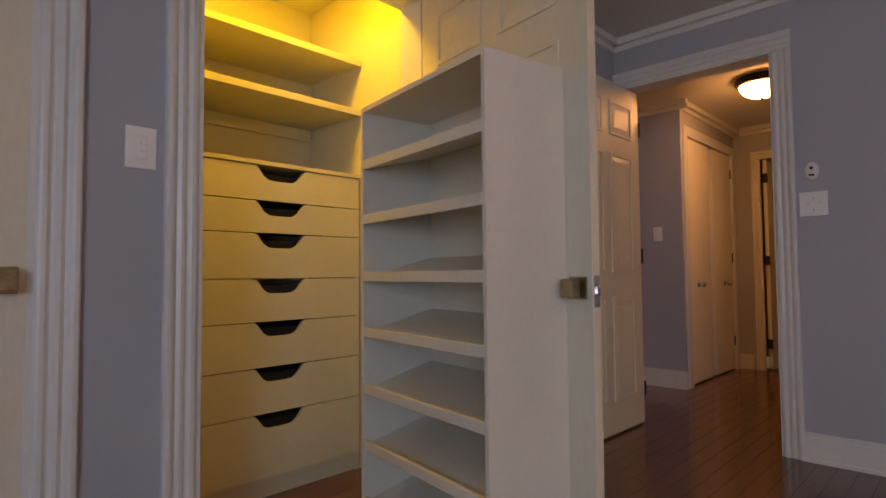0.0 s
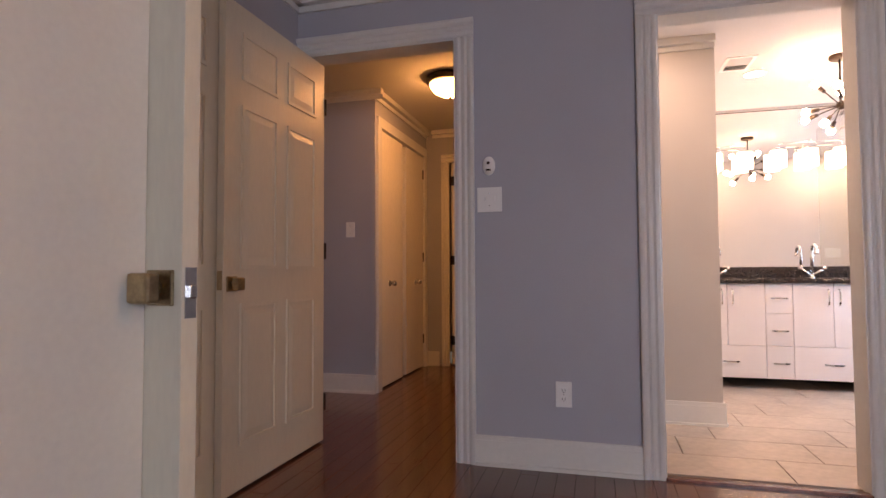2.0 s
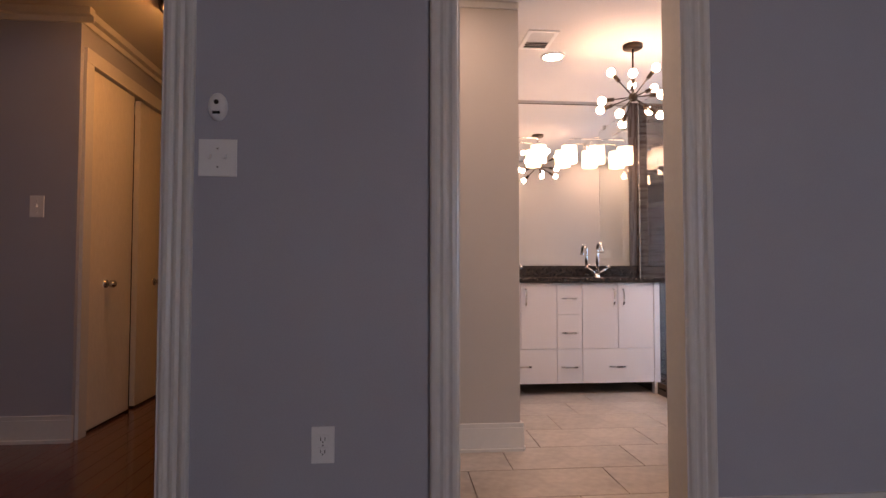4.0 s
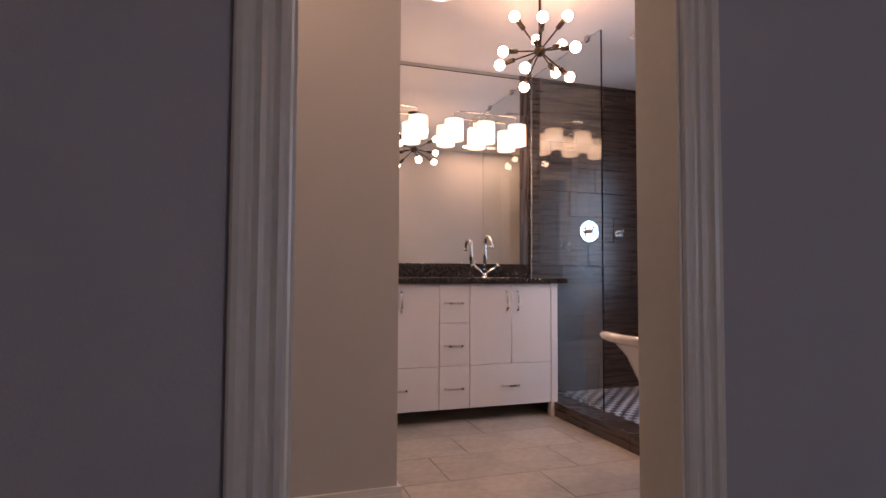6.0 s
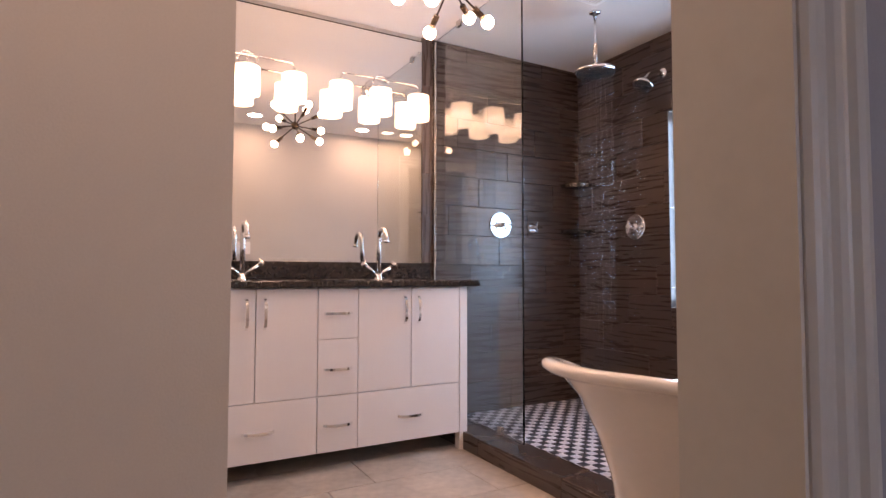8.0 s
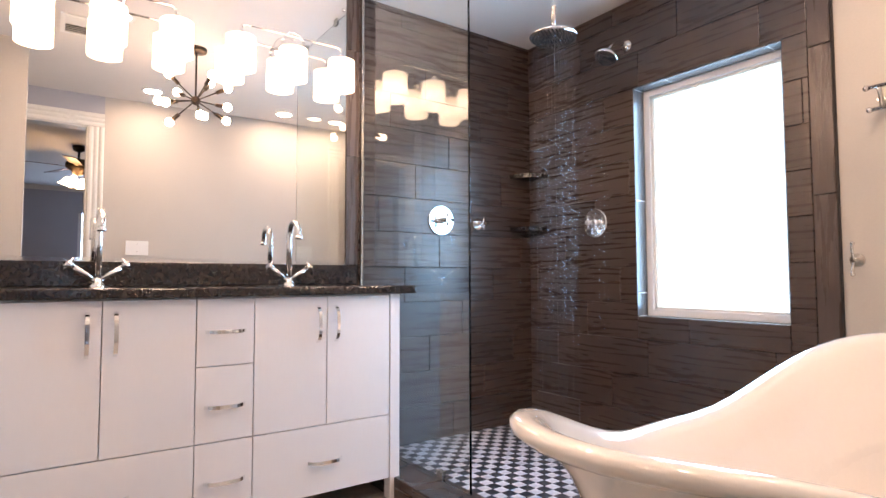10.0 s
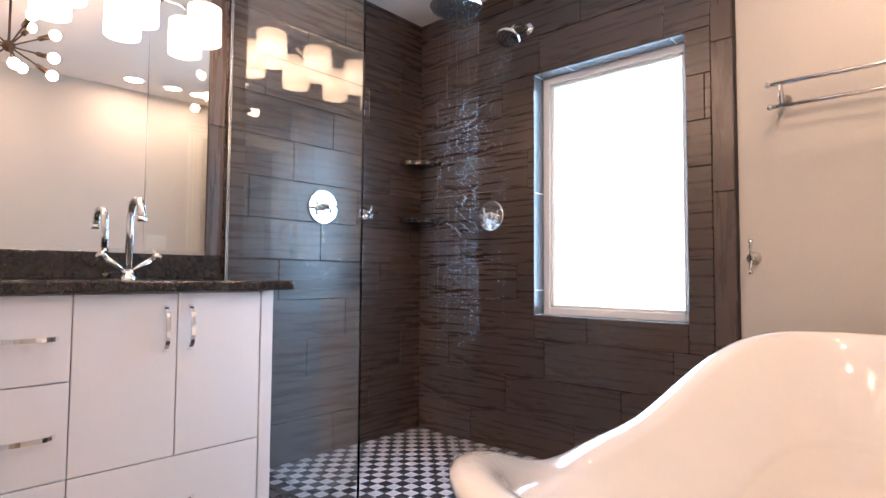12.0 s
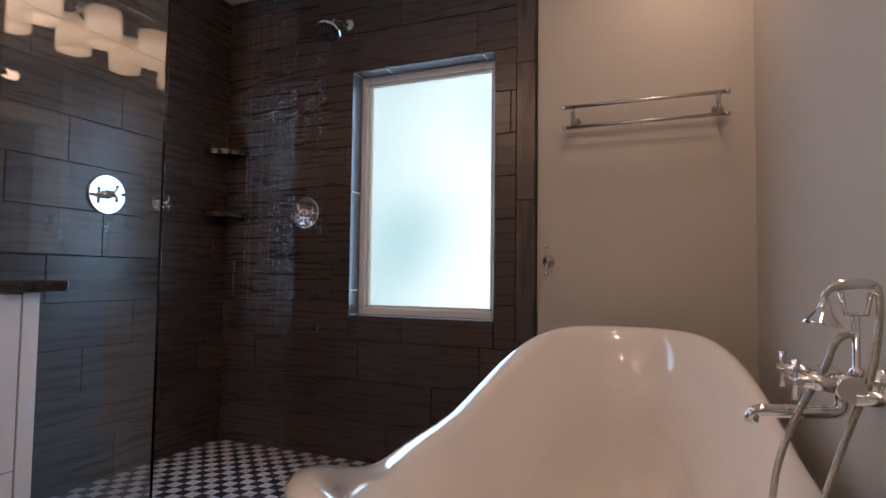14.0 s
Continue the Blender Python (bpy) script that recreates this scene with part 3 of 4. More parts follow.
plate("light_switch", (XA, 1.185, 1.284), -90, 0.122, 0.122, "white double toggle switch plate on the grey wall", (-0.024, 0.024))
plate("wall_socket", (XA, 0.841, 0.355), -90, 0.074, 0.118, "white double wall socket above the baseboard", (), 2, "socket")
sw = plate("light_switch", (0.716, YB, 1.30), 0, 0.080, 0.116, "white single switch plate by the closet", ())
part("slider", boxes((-0.014, 0.014, -0.011, -0.005, -0.032, 0.032), bevel=0.002), M["plate"], sw)
part("toggle", boxes((-0.006, 0.006, -0.02, -0.010, -0.012, -0.004), (-0.006, 0.006, -0.018, -0.010, 0.008, 0.014)), M["plate"], sw)
plate("light_switch", (4.85, 2.545, 1.267), -90, 0.074, 0.118, "small pale switch plate on the hall wall", (0.0,))
plate("light_switch", (XB + 0.020, -0.758, 1.151), 90, 0.165, 0.118, "white triple switch plate by the bathroom door", (-0.046, 0.0, 0.046))

det = thing("wall_detector", (XA, 1.187, 1.451), "small white oval wall detector with dark slots", "detector")
bm = lathe([(0.0, 0.022), (0.018, 0.021), (0.028, 0.014), (0.031, 0.004), (0.031, 0)], n=24, m=pose(0, 0, 0, 90, 0, 0) @ Matrix.Diagonal((1, 1.5, 1, 1)))
part("shell", bm, M["plate"], det)
part("slot", boxes((-0.012, 0.012, -0.0225, -0.019, -0.027, -0.018)), M["dark"], det)
part("sensor", ball((0, -0.021, 0.012), 0.008), M["bronze"], det)
det.matrix_world = pose(XA, 1.187, 1.451, 0, 0, -90)

# spring door stop and loose wire on the floor
spring = thing("door_stop", (2.22, YB - 0.016, 0.06), "small sprung metal door stop on the baseboard", "door stop")
pts = [(2.22 + 0.007 * math.cos(k * 0.9), YB - 0.016 - 0.0012 * k, 0.06 + 0.007 * math.sin(k * 0.9)) for k in range(60)]
under(spring, part("coil", tube(pts, 0.0016, 6), M["nickel"]), part("tip", tube([(2.22, YB - 0.088, 0.06), (2.22, YB - 0.105, 0.06)], 0.009), M["plate"]))

# ceiling fan, seen in the mirror through the doorway
fan = thing("ceiling_fan", (1.25, -0.42, H_BED), "bronze ceiling fan with brown blades and lit glass shades", "ceiling fan")
under(fan, part("canopy", lathe([(0.0, 0), (0.07, 0), (0.06, -0.05), (0.02, -0.07)], (1.25, -0.42, H_BED)), M["bronze"]),
      part("rod", tube([(1.25, -0.42, H_BED - 0.06), (1.25, -0.42, H_BED - 0.16)], 0.013), M["bronze"]),
      part("motor", lathe([(0.0, -0.15), (0.09, -0.16), (0.13, -0.20), (0.13, -0.25), (0.07, -0.29), (0.05, -0.33), (0, -0.34)], (1.25, -0.42, H_BED)), M["bronze"]))
for k in range(5):
    a = pose(1.25, -0.42, H_BED - 0.24, 0, 0, 72 * k + 10) @ pose(0, 0, 0, 10, 0, 0)
    bm = boxes((0.20, 0.62, -0.065, 0.065, -0.004, 0.004), bevel=0.003, m=a)
    under(fan, part("blade", bm, M["blade"]), part("blade_arm", boxes((0.1, 0.22, -0.018, 0.018, -0.008, 0.0), m=a), M["brass"]))
for k in range(4):
    c = Vector((1.25, -0.42, H_BED - 0.36)) + Vector((math.cos(k * 1.571 + 0.4), math.sin(k * 1.571 + 0.4), 0)) * 0.10
    mm = Matrix.Translation(c) @ pose(0, 0, 0, 0, 22, math.degrees(k * 1.571 + 0.4) + 180)
    under(fan, part("fan_shade", lathe([(0.02, 0.0), (0.035, -0.03), (0.05, -0.07), (0.075, -0.10)], n=20, m=mm), M["fanshade"], None, "lit bell glass shade"))

# bedroom window behind the walk: unseen, added as a source for the cool daylight
win = thing("window_2", (-2.27, -1.3, 0.7), "unseen white framed bedroom window, added for cool daylight", "window", kind="structure")
under(win, part("window_frame", boxes((-2.30, -2.24, -2.05, -2.0, 0.7, 2.0), (-2.30, -2.24, -0.60, -0.55, 0.7, 2.0), (-2.30, -2.24, -2.0, -0.60, 0.7, 0.75), (-2.30, -2.24, -2.0, -0.60, 1.95, 2.0), (-2.29, -2.25, -2.0, -0.60, 1.33, 1.37)), M["vinyl"]))
pane = part("pane", boxes((-2.276, -2.27, -2.0, -0.60, 0.75, 1.95)), M["glass"])
pane.visible_shadow = False
under(win, pane)
setting("backdrop_bedroom", boxes((-2.9, -2.88, -3.0, 0.4, 0.2, 2.6)), M["haze"], "bright hazy daylight beyond the added, unseen bedroom window", "backdrop")


# ---------------------------------------------------------------- hall
def flush_leaf(x0, x1, knob_x, hinge_x, label, ang):
    t = thing("hall_closet_door", (x0, 2.36, 0), label, "door", "hall closet doors")
    w = x1 - x0
    part("slab", boxes((0, w, -0.018, 0.018, 0.015, 2.075), bevel=0.002), M["halldoor"], t)
    kb = tube([(knob_x, -0.018, 0.84), (knob_x, -0.045, 0.84)], 0.010)
    ball((knob_x, -0.058, 0.84), 0.024, kb)
    part("knob", kb, M["nickel"], t)
    part("rosette", lathe([(0.026, 0), (0.024, 0.006), (0, 0.007)], n=18, m=pose(knob_x, -0.018, 0.84, 90, 0, 0)), M["nickel"], t)
    for z in (0.28, 1.08, 1.90):
        part("hinge", boxes((hinge_x - 0.010, hinge_x + 0.010, -0.026, -0.016, z - 0.045, z + 0.045), bevel=0.002), M["bronze"], t)
    t.matrix_world = pose(x0, 2.36, 0, 0, 0, ang)


flush_leaf(4.962, 5.50, 0.215, 0.008, "plain white hall closet door with a small knob", 0)
flush_leaf(5.590, 6.108, 0.270, 0.510, "plain white hall closet door with a small knob", 0)
hc = thing("hall_closet_casing", (5.5, 2.34, 0), "white casing round the hall closet doors", "casing", kind="structure")
under(hc, part("side_casing", boxes((4.88, 4.96, 2.322, 2.34, 0, 2.085), (4.94, 4.96, 2.34, 2.42, 0, 2.085)), M["trim"]), part("side_casing", boxes((6.111, 6.185, 2.322, 2.34, 0, 2.085), (6.115, 6.135, 2.34, 2.42, 0, 2.1)), M["trim"]),
      part("head_casing", boxes((4.88, 6.185, 2.320, 2.34, 2.085, 2.165), (4.96, 6.111, 2.34, 2.42, 2.085, 2.098)), M["trim"]))
# near-black sheet in place of real shade behind the door gap
setting("hall_closet_shade_sheet", boxes((4.935, 6.13, 2.58, 2.60, 0, 2.1)), M["dark"], "black sheet painting the shade inside the hall closet", "closet")
casing("door_4_casing", 6.22, -1, 1.28, 2.10, 2.03, 0.08)
end_door = thing("end_door", (6.27, 2.09, 0), "white door at the end of the hall, ajar", "door")
part("slab", boxes((0, 0.80, -0.018, 0.018, 0.012, 2.03), bevel=0.002), M["halldoor"], end_door)
for z in (0.25, 1.05, 1.85):
    part("hinge", boxes((-0.012, 0.006, -0.022, 0.022, z - 0.045, z + 0.045)), M["bronze"], end_door)
end_door.matrix_world = pose(6.26, 2.072, 0, 0, 0, -8)
dome = thing("hall_ceiling_light", (4.735, 1.70, H_HALL), "lit dome glass hall lamp with a bronze rim", "ceiling light")
under(dome, part("rim", lathe([(0.0, 0), (0.17, 0), (0.178, -0.02), (0.172, -0.045), (0.150, -0.055), (0.148, -0.04)], (4.735, 1.70, H_HALL)), M["bronze"]),
      part("glass_dome", lathe([(0.150, -0.048), (0.142, -0.078), (0.118, -0.108), (0.08, -0.130), (0.035, -0.142), (0, -0.144)], (4.735, 1.70, H_HALL)), M["dome"]),
      part("finial", ball((4.735, 1.70, H_HALL - 0.150), 0.011), M["bronze"]))

# ---------------------------------------------------------------- bathroom: vanity
XF = 5.699
vanity = thing("vanity_cabinet", (5.98, -0.68, 0), "white flat-front double vanity on short legs", "vanity")
under(vanity, part("body", boxes((XF + 0.02, XW - 0.005, -1.365, 0.10, 0.088, 0.83)), M["vanity"]))
for y0, y1 in ((-1.367, -1.322), (0.065, 0.11)):
    under(vanity, part("leg", boxes((XF - 0.002, XF + 0.045, y0, y1, 0, 0.83), bevel=0.002), M["vanity"]))
    under(vanity, part("leg", boxes((XW - 0.06, XW - 0.01, y0, y1, 0, 0.09)), M["vanity"]))


def pull(p, along, length, parent, s=0.010):
    """Flat bowed bar handle; along: 'y' or 'z'."""
    pts = []
    for i in range(13):
        t = i / 12
        off = 0.030 * (1 - (2 * t - 1) ** 4) if 0 < i < 12 else 0.0
        d = (t - 0.5) * length
        pts.append((p[0] - off, p[1] + (d if along == "y" else 0), p[2] + (d if along == "z" else 0)))
    bm = bmesh.new()
    w = s / 2
    rows = []
    for x, y, z in pts:
        o = (0, 0, w) if along == "y" else (0, w, 0)
        rows.append([bm.verts.new((x + a, y + b * o[1], z + b * o[2])) for a, b in ((0, -1), (0, 1), (0.006, 1), (0.006, -1))])
    for a, b in zip(rows, rows[1:]):
        for i in range(4):
            bm.faces.new((a[i], a[(i + 1) % 4], b[(i + 1) % 4], b[i]))
    bm.faces.new(rows[0])
    bm.faces.new(rows[-1][::-1])
    h = part("handle", bm, M["chrome"], None, "bowed chrome bar handle")
    h.parent = parent
    return h


def front(nm, y0, y1, z0, z1, handle):
    g = 0.0016
    f = part(nm, boxes((XF, XF + 0.018, y0 + g, y1 - g, z0 + g, z1 - g), bevel=0.0012), M["vanity"])
    under(vanity, f)
    hy, hz, along, ln = handle
    pull((XF, hy, hz), along, ln, f, 0.012)


front("door", -1.320, -1.047, 0.343, 0.828, (-1.083, 0.722, "z", 0.140))
front("door", -1.047, -0.773, 0.343, 0.828, (-1.010, 0.722, "z", 0.140))
front("drawer", -0.773, -0.581, 0.597, 0.828, (-0.677, 0.714, "y", 0.136))
front("drawer", -0.773, -0.581, 0.343, 0.597, (-0.677, 0.462, "y", 0.136))
front("door", -0.581, -0.310, 0.343, 0.828, (-0.347, 0.722, "z", 0.140))
front("door", -0.310, 0.063, 0.343, 0.828, (-0.271, 0.722, "z", 0.140))
front("drawer", -1.320, -0.773, 0.090, 0.343, (-1.045, 0.211, "y", 0.138))
front("drawer", -0.773, -0.581, 0.090, 0.343, (-0.680, 0.211, "y", 0.138))
front("drawer", -0.581, 0.063, 0.090, 0.343, (-0.327, 0.217, "y", 0.138))

top = thing("countertop", (5.97, -0.66, 0.831), "polished black-brown granite worktop with a backsplash", "countertop")
under(top, part("slab", boxes((5.669, XW - 0.002, -1.432, 0.115, 0.832, 0.864), bevel=0.006), M["counter"]),
      part("backsplash", boxes((XW - 0.024, XW - 0.002, -1.440, 0.115, 0.866, 0.962), bevel=0.003), M["counter"]))


def basin_tap(y):
    t = thing("basin_tap", (6.13, y, 0.864), "tall chrome gooseneck basin tap with cross handles", "tap", "basin taps")
    bm = tube([(6.13, y, 0.864), (6.13, y, 1.06)] + arc((6.13, y, 1.06), (6.13, y, 1.145), (6.075, y, 1.142), 8)[1:] + arc((6.075, y, 1.142), (6.02, y, 1.14), (6.018, y, 1.075), 8)[1:], 0.0125, 14)
    under(t, part("spout", bm, M["chrome"]), part("foot", lathe([(0.027, 0.0), (0.027, 0.006), (0.020, 0.012), (0.015, 0.03), (0.0, 0.03)], (6.13, y, 0.864)), M["chrome"]),
          part("aerator", tube([(6.018, y, 1.08), (6.018, y, 1.062)], 0.0145), M["chrome"]))
    for s in (-1, 1):
        a, b = Vector((6.13, y, 0.885)), Vector((6.118, y + s * 0.082, 0.94))
        arm = tube([a, b], 0.010)
        under(t, part("valve_arm", arm, M["chrome"]))
        d = (b - a).normalized()
        e = d.cross(Vector((1, 0, 0))).normalized()
        hb = tube([b, b + d * 0.022], 0.014)
        tube([b + d * 0.012 - e * 0.028, b + d * 0.012 + e * 0.028], 0.005, 8, hb)
        tube([b + d * 0.012 - Vector((0.028, 0, 0)), b + d * 0.012 + Vector((0.028, 0, 0))], 0.005, 8, hb)
        under(t, part("cross_handle", hb, M["chrome"]))


for y in (-1.050, -0.322):
    basin_tap(y)

mir = thing("wall_mirror", (XW, -0.64, 0.97), "large frameless mirror above the backsplash", "mirror")
under(mir, part("mirror_glass", boxes((XW - 0.008, XW - 0.001, -1.382, 0.118, 0.978, 2.332)), M["mirror"]),
      part("channel", boxes((XW - 0.014, XW - 0.001, -1.382, 0.118, 0.963, 0.977)), M["chrome"], None, "thin chrome bottom channel"),
      part("top_edge", boxes((XW - 0.009, XW - 0.001, -1.382, 0.118, 2.333, 2.338)), M["bronze"]),
      part("clip", boxes((XW - 0.016, XW - 0.0085, -1.376, -1.36, 2.26, 2.275), bevel=0.002), M["chrome"]))


def sconce(yc):
    t = thing("vanity_light", (XW, yc, 1.99), "chrome vanity light with three lit drum shades", "vanity light", "vanity lights")
    XP = XW - 0.009
    under(t, part("back_plate", lathe([(0.0, 0.022), (0.045, 0.02), (0.062, 0.008), (0.064, 0.0)], n=28, m=Matrix.Translation((XP, yc, 1.985)) @ pose(0, 0, 0, 0, -90, 0)), M["chrome"]),
          part("stem", tube([(XP - 0.01, yc, 1.985), (6.165, yc, 1.985)], 0.011), M["chrome"]))
    rows = ((6.172, 2.022, 1.814, 1.956, (0.238, 0.0, -0.242)),)
    for k, (x, zb, z0, z1, offs) in enumerate(rows):
        ys = [yc + o for o in offs]
        r = 0.016
        bar = [(x, ys[0], z1 + 0.02), (x, ys[0], zb - 0.03)] + arc((x, ys[0], zb - 0.03), (x, ys[0], zb), (x, ys[0] - 0.03, zb))[1:] + [(x, yc, zb)]
        bar += arc((x, ys[2] + 0.03, zb), (x, ys[2], zb), (x, ys[2], zb - 0.03)) + [(x, ys[2], z1 + 0.02)]
        under(t, part("arm", tube(bar, 0.0055, 10), M["chrome"]))
        under(t, part("arm", tube([(x, ys[1], zb), (x, ys[1], z1 + 0.02)], 0.0055, 10), M["chrome"]))
        for y in ys:
            sh = lathe([(0.0, z1 - 0.012), (0.030, z1 - 0.012), (0.0625, z1 - 0.006), (0.0635, z1), (0.0645, z0), (0.0605, z0), (0.0600, z1 - 0.02), (0, z1 - 0.02)], (x, y, 0), 30)
            shade = part("shade", sh, M["shade"], None, "lit white drum shade")
            under(t, shade)
            part("lamp_bulb", ball((x, y, z0 + 0.055), 0.027), M["bulb"], shade)
            under(t, part("cap", lathe([(0.0, z1 + 0.03), (0.010, z1 + 0.028), (0.014, z1 + 0.005), (0.016, z1 - 0.004)], (x, y, 0), 14), M["chrome"]))
    ring = [(6.172, yc + 0.05 * math.cos(a), 1.99 + 0.05 * math.sin(a)) for a in [i * 2 * math.pi / 24 for i in range(25)]]
    under(t, part("ring", tube(ring, 0.005, 8), M["chrome"]))


sconce(-1.073)
sconce(-0.335)

# sputnik chandelier
CH = Vector((5.066, -0.905, 2.028))
ch = thing("chandelier", CH, "bronze starburst chandelier with bare round bulbs, lit", "chandelier")
under(ch, part("hub", ball(CH, 0.030), M["bronze"]), part("rod", tube([CH, (CH.x, CH.y, H_BATH - 0.02)], 0.006), M["bronze"]),
      part("canopy", lathe([(0.0, 0), (0.062, 0), (0.062, -0.02), (0.055, -0.026), (0, -0.028)], (CH.x, CH.y, H_BATH)), M["bronze"]))
# each arm: how far it points along, up and towards the bathroom door
arms = ((-0.58, 0.80, 1), (0.07, 0.72, 1), (0.68, 0.78, -1), (-0.84, 0.04, 1), (-0.95, -0.26, 1), (-0.33, -0.34, 1), (-0.39, -0.83, -1), (0.39, -0.54, -1),
        (0.72, -0.64, -1), (0.80, 0.04, 1), (0.55, 0.12, -1), (-0.10, 0.28, -1))
AHEAD, SIDE = Vector((0.816, -0.443, 0.371)), Vector((-0.477, -0.879, 0.0))
RISE = SIDE.cross(AHEAD)
for u, v, near in arms:
    d = (SIDE * u + RISE * v - AHEAD * near * math.sqrt(max(0.02, 1 - u * u - v * v))).normalized()
    under(ch, part("arm", tube([CH, CH + d * 0.165], 0.0042, 8), M["bronze"]), part("socket", tube([CH + d * 0.135, CH + d * 0.193], 0.0125, 12), M["bronze"]),
          part("bulb", ball(CH + d * 0.214, 0.0265, u=16, v=10), M["bulb"], None, "lit round bulb"))

for px, py in ((4.0, -0.80), (3.98, -1.856), (4.0, -2.35), (5.3, -0.45), (4.08, 0.45)):
    t = thing("downlight", (px, py, H_BATH), "white recessed ceiling downlight, lit", "downlight", "downlights")
    under(t, part("trim_ring", lathe([(0.062, -0.001), (0.066, -0.006), (0.082, -0.005), (0.084, -0.0005)], (px, py, H_BATH)), M["plate"]),
          part("lens", lathe([(0.062, -0.002), (0, -0.002)], (px, py, H_BATH)), M["down"]))


def register(name, x0, x1, y0, y1, z, label, along="y"):
    t = thing(name, ((x0 + x1) / 2, (y0 + y1) / 2, z), label, "vent")
    b = 0.024
    under(t, part("frame", boxes((x0, x1, y0, y0 + b, z - 0.008, z), (x0, x1, y1 - b, y1, z - 0.008, z), (x0, x0 + b, y0 + b, y1 - b, z - 0.008, z), (x1 - b, x1, y0 + b, y1 - b, z - 0.008, z)), M["plate"]),
          part("backing", boxes((x0 + b, x1 - b, y0 + b, y1 - b, z - 0.002, z - 0.001)), M["dark"]))
    n = 9
    for k in range(n):
        x = x0 + b + (x1 - x0 - 2 * b) * (k + 0.5) / n
        under(t, part("slat", boxes((-0.010, 0.010, y0 + b, y1 - b, -0.0008, 0.0008), m=pose(x, 0, z - 0.006, 0, 35 if k < n / 2 else -35, 0)), M["plate"]))


register("ceiling_register", 4.892, 5.178, -0.375, -0.185, H_BATH, "white slatted ceiling air register")
ex = thing("exhaust_fan", (5.28, -1.86, H_BATH), "white square bathroom exhaust fan cover", "exhaust fan")
under(ex, part("cover", boxes((5.10, 5.40, -2.0, -1.70, H_BATH - 0.035, H_BATH - 0.001), bevel=0.02), M["plate"]), part("grille", boxes(*[(5.14, 5.36, -1.96 + 0.02 * k, -1.952 + 0.02 * k, H_BATH - 0.038, H_BATH - 0.034) for k in range(14)]), M["trim"]))

# small narrow plate on the stub wall
single("wall_plate", boxes((4.494, 4.5, 0.372, 0.392, 0.76, 0.838), bevel=0.002), M["closet"], "narrow ivory plate on the vestibule wall", "plate")

# ---------------------------------------------------------------- bathroom: shower
YG = -1.47
curb = thing("shower_curb", (5.3, -1.42, 0), "low dark tiled shower curb", "curb", kind="structure")
under(curb, part("curb_core", boxes((TILE_X + 0.01, XF + 0.55, -1.50, -1.352, -0.005, 0.078), (TILE_X + 0.01, TILE_X + 0.11, YW, -1.50, -0.005, 0.078)), M["darkgrout"]))
panel = thing("shower_screen", (5.8, YG, 0.09), "clear frameless glass shower screen with steel clips", "shower screen")
gp = part("glass_panel", boxes((5.355, XW - 0.03, YG - 0.005, YG + 0.005, 0.094, 2.345), bevel=0.001), M["glass"])
gp.visible_shadow = False
under(panel, gp, part("wall_channel", boxes((XW - 0.032, XW - 0.012, YG - 0.009, YG - 0.0055, 0.094, 2.345), (XW - 0.032, XW - 0.012, YG + 0.0055, YG + 0.009, 0.094, 2.345)), M["nickel"]))
for cx, cz in ((5.545, 0.092), (5.50, 2.33), (5.95, 2.33), (6.0, 0.092)):
    under(panel, part("clip", boxes((cx - 0.022, cx + 0.022, YG - 0.011, YG - 0.0056, cz - 0.002, cz + 0.043), (cx - 0.022, cx + 0.022, YG + 0.0056, YG + 0.011, cz - 0.002, cz + 0.043), bevel=0.0015), M["nickel"]))


def cross_valve(p, n, name, r):
    """Round plate and cross handle on a wall; n: outward direction."""
    t = thing(name, p, "round chrome shower valve with a cross handle", "shower valve", "shower valves")
    n = Vector(n)
    q = n.to_track_quat("Z", "Y").to_matrix().to_4x4()
    mm = Matrix.Translation(p) @ q
    disc = lathe([(r, 0.0), (r, 0.006), (r * 0.985, 0.0085), (r * 0.95, 0.0100), (r * 0.5, 0.0100), (r * 0.3, 0.0100), (0.02, 0.0101), (0.02, 0.03), (0, 0.03)], n=36, m=mm)
    disc.normal_update()
    for f in disc.faces:
        f.smooth = abs(f.normal.dot(n)) < 0.98
    under(t, part("escutcheon", disc, M["chrome"]))
    hb = tube([Vector(p) + n * 0.028, Vector(p) + n * 0.075], [0.018, 0.013], 14)
    a, b = q.to_3x3() @ Vector((1, 0, 0)), q.to_3x3() @ Vector((0, 1, 0))
    c = Vector(p) + n * 0.066
    for e in (a, b):
        tube([c - e * 0.036, c - e * 0.01, c + e * 0.01, c + e * 0.036], [0.0075, 0.0045, 0.0045, 0.0075], 8, hb)
    under(t, part("cross_handle", hb, M["chrome"]))


TW = XW - 0.012      # face of the shower tiles on the vanity wall
TY = YW + 0.012      # face of the shower tiles on the window wall
cross_valve((TW, -1.97, 1.220), (-1, 0, 0), "shower_valve", 0.085)
cross_valve((TW, -2.225, 1.212), (-1, 0, 0), "shower_valve", 0.034)
cross_valve((5.735, TY, 1.199), (0, 1, 0), "shower_valve", 0.080)

rain = thing("rain_shower", (5.55, -2.12, H_BATH), "large round chrome rain shower head on a ceiling arm", "shower head")
RX, RY, RZ = 5.49, -2.08, 2.026
under(rain, part("ceiling_flange", lathe([(0.0, 0), (0.034, 0), (0.03, -0.01), (0.012, -0.014)], (RX, RY, H_BATH)), M["chrome"]), part("arm", tube([(RX, RY, H_BATH - 0.005), (RX, RY, RZ + 0.02)], 0.0105), M["chrome"]),
      part("head", lathe([(0.012, 0.04), (0.02, 0.022), (0.06, 0.014), (0.108, 0.008), (0.114, 0.0), (0.108, -0.008), (0, -0.009)], (RX, RY, RZ), 40), M["chrome"]))
bm = bmesh.new()
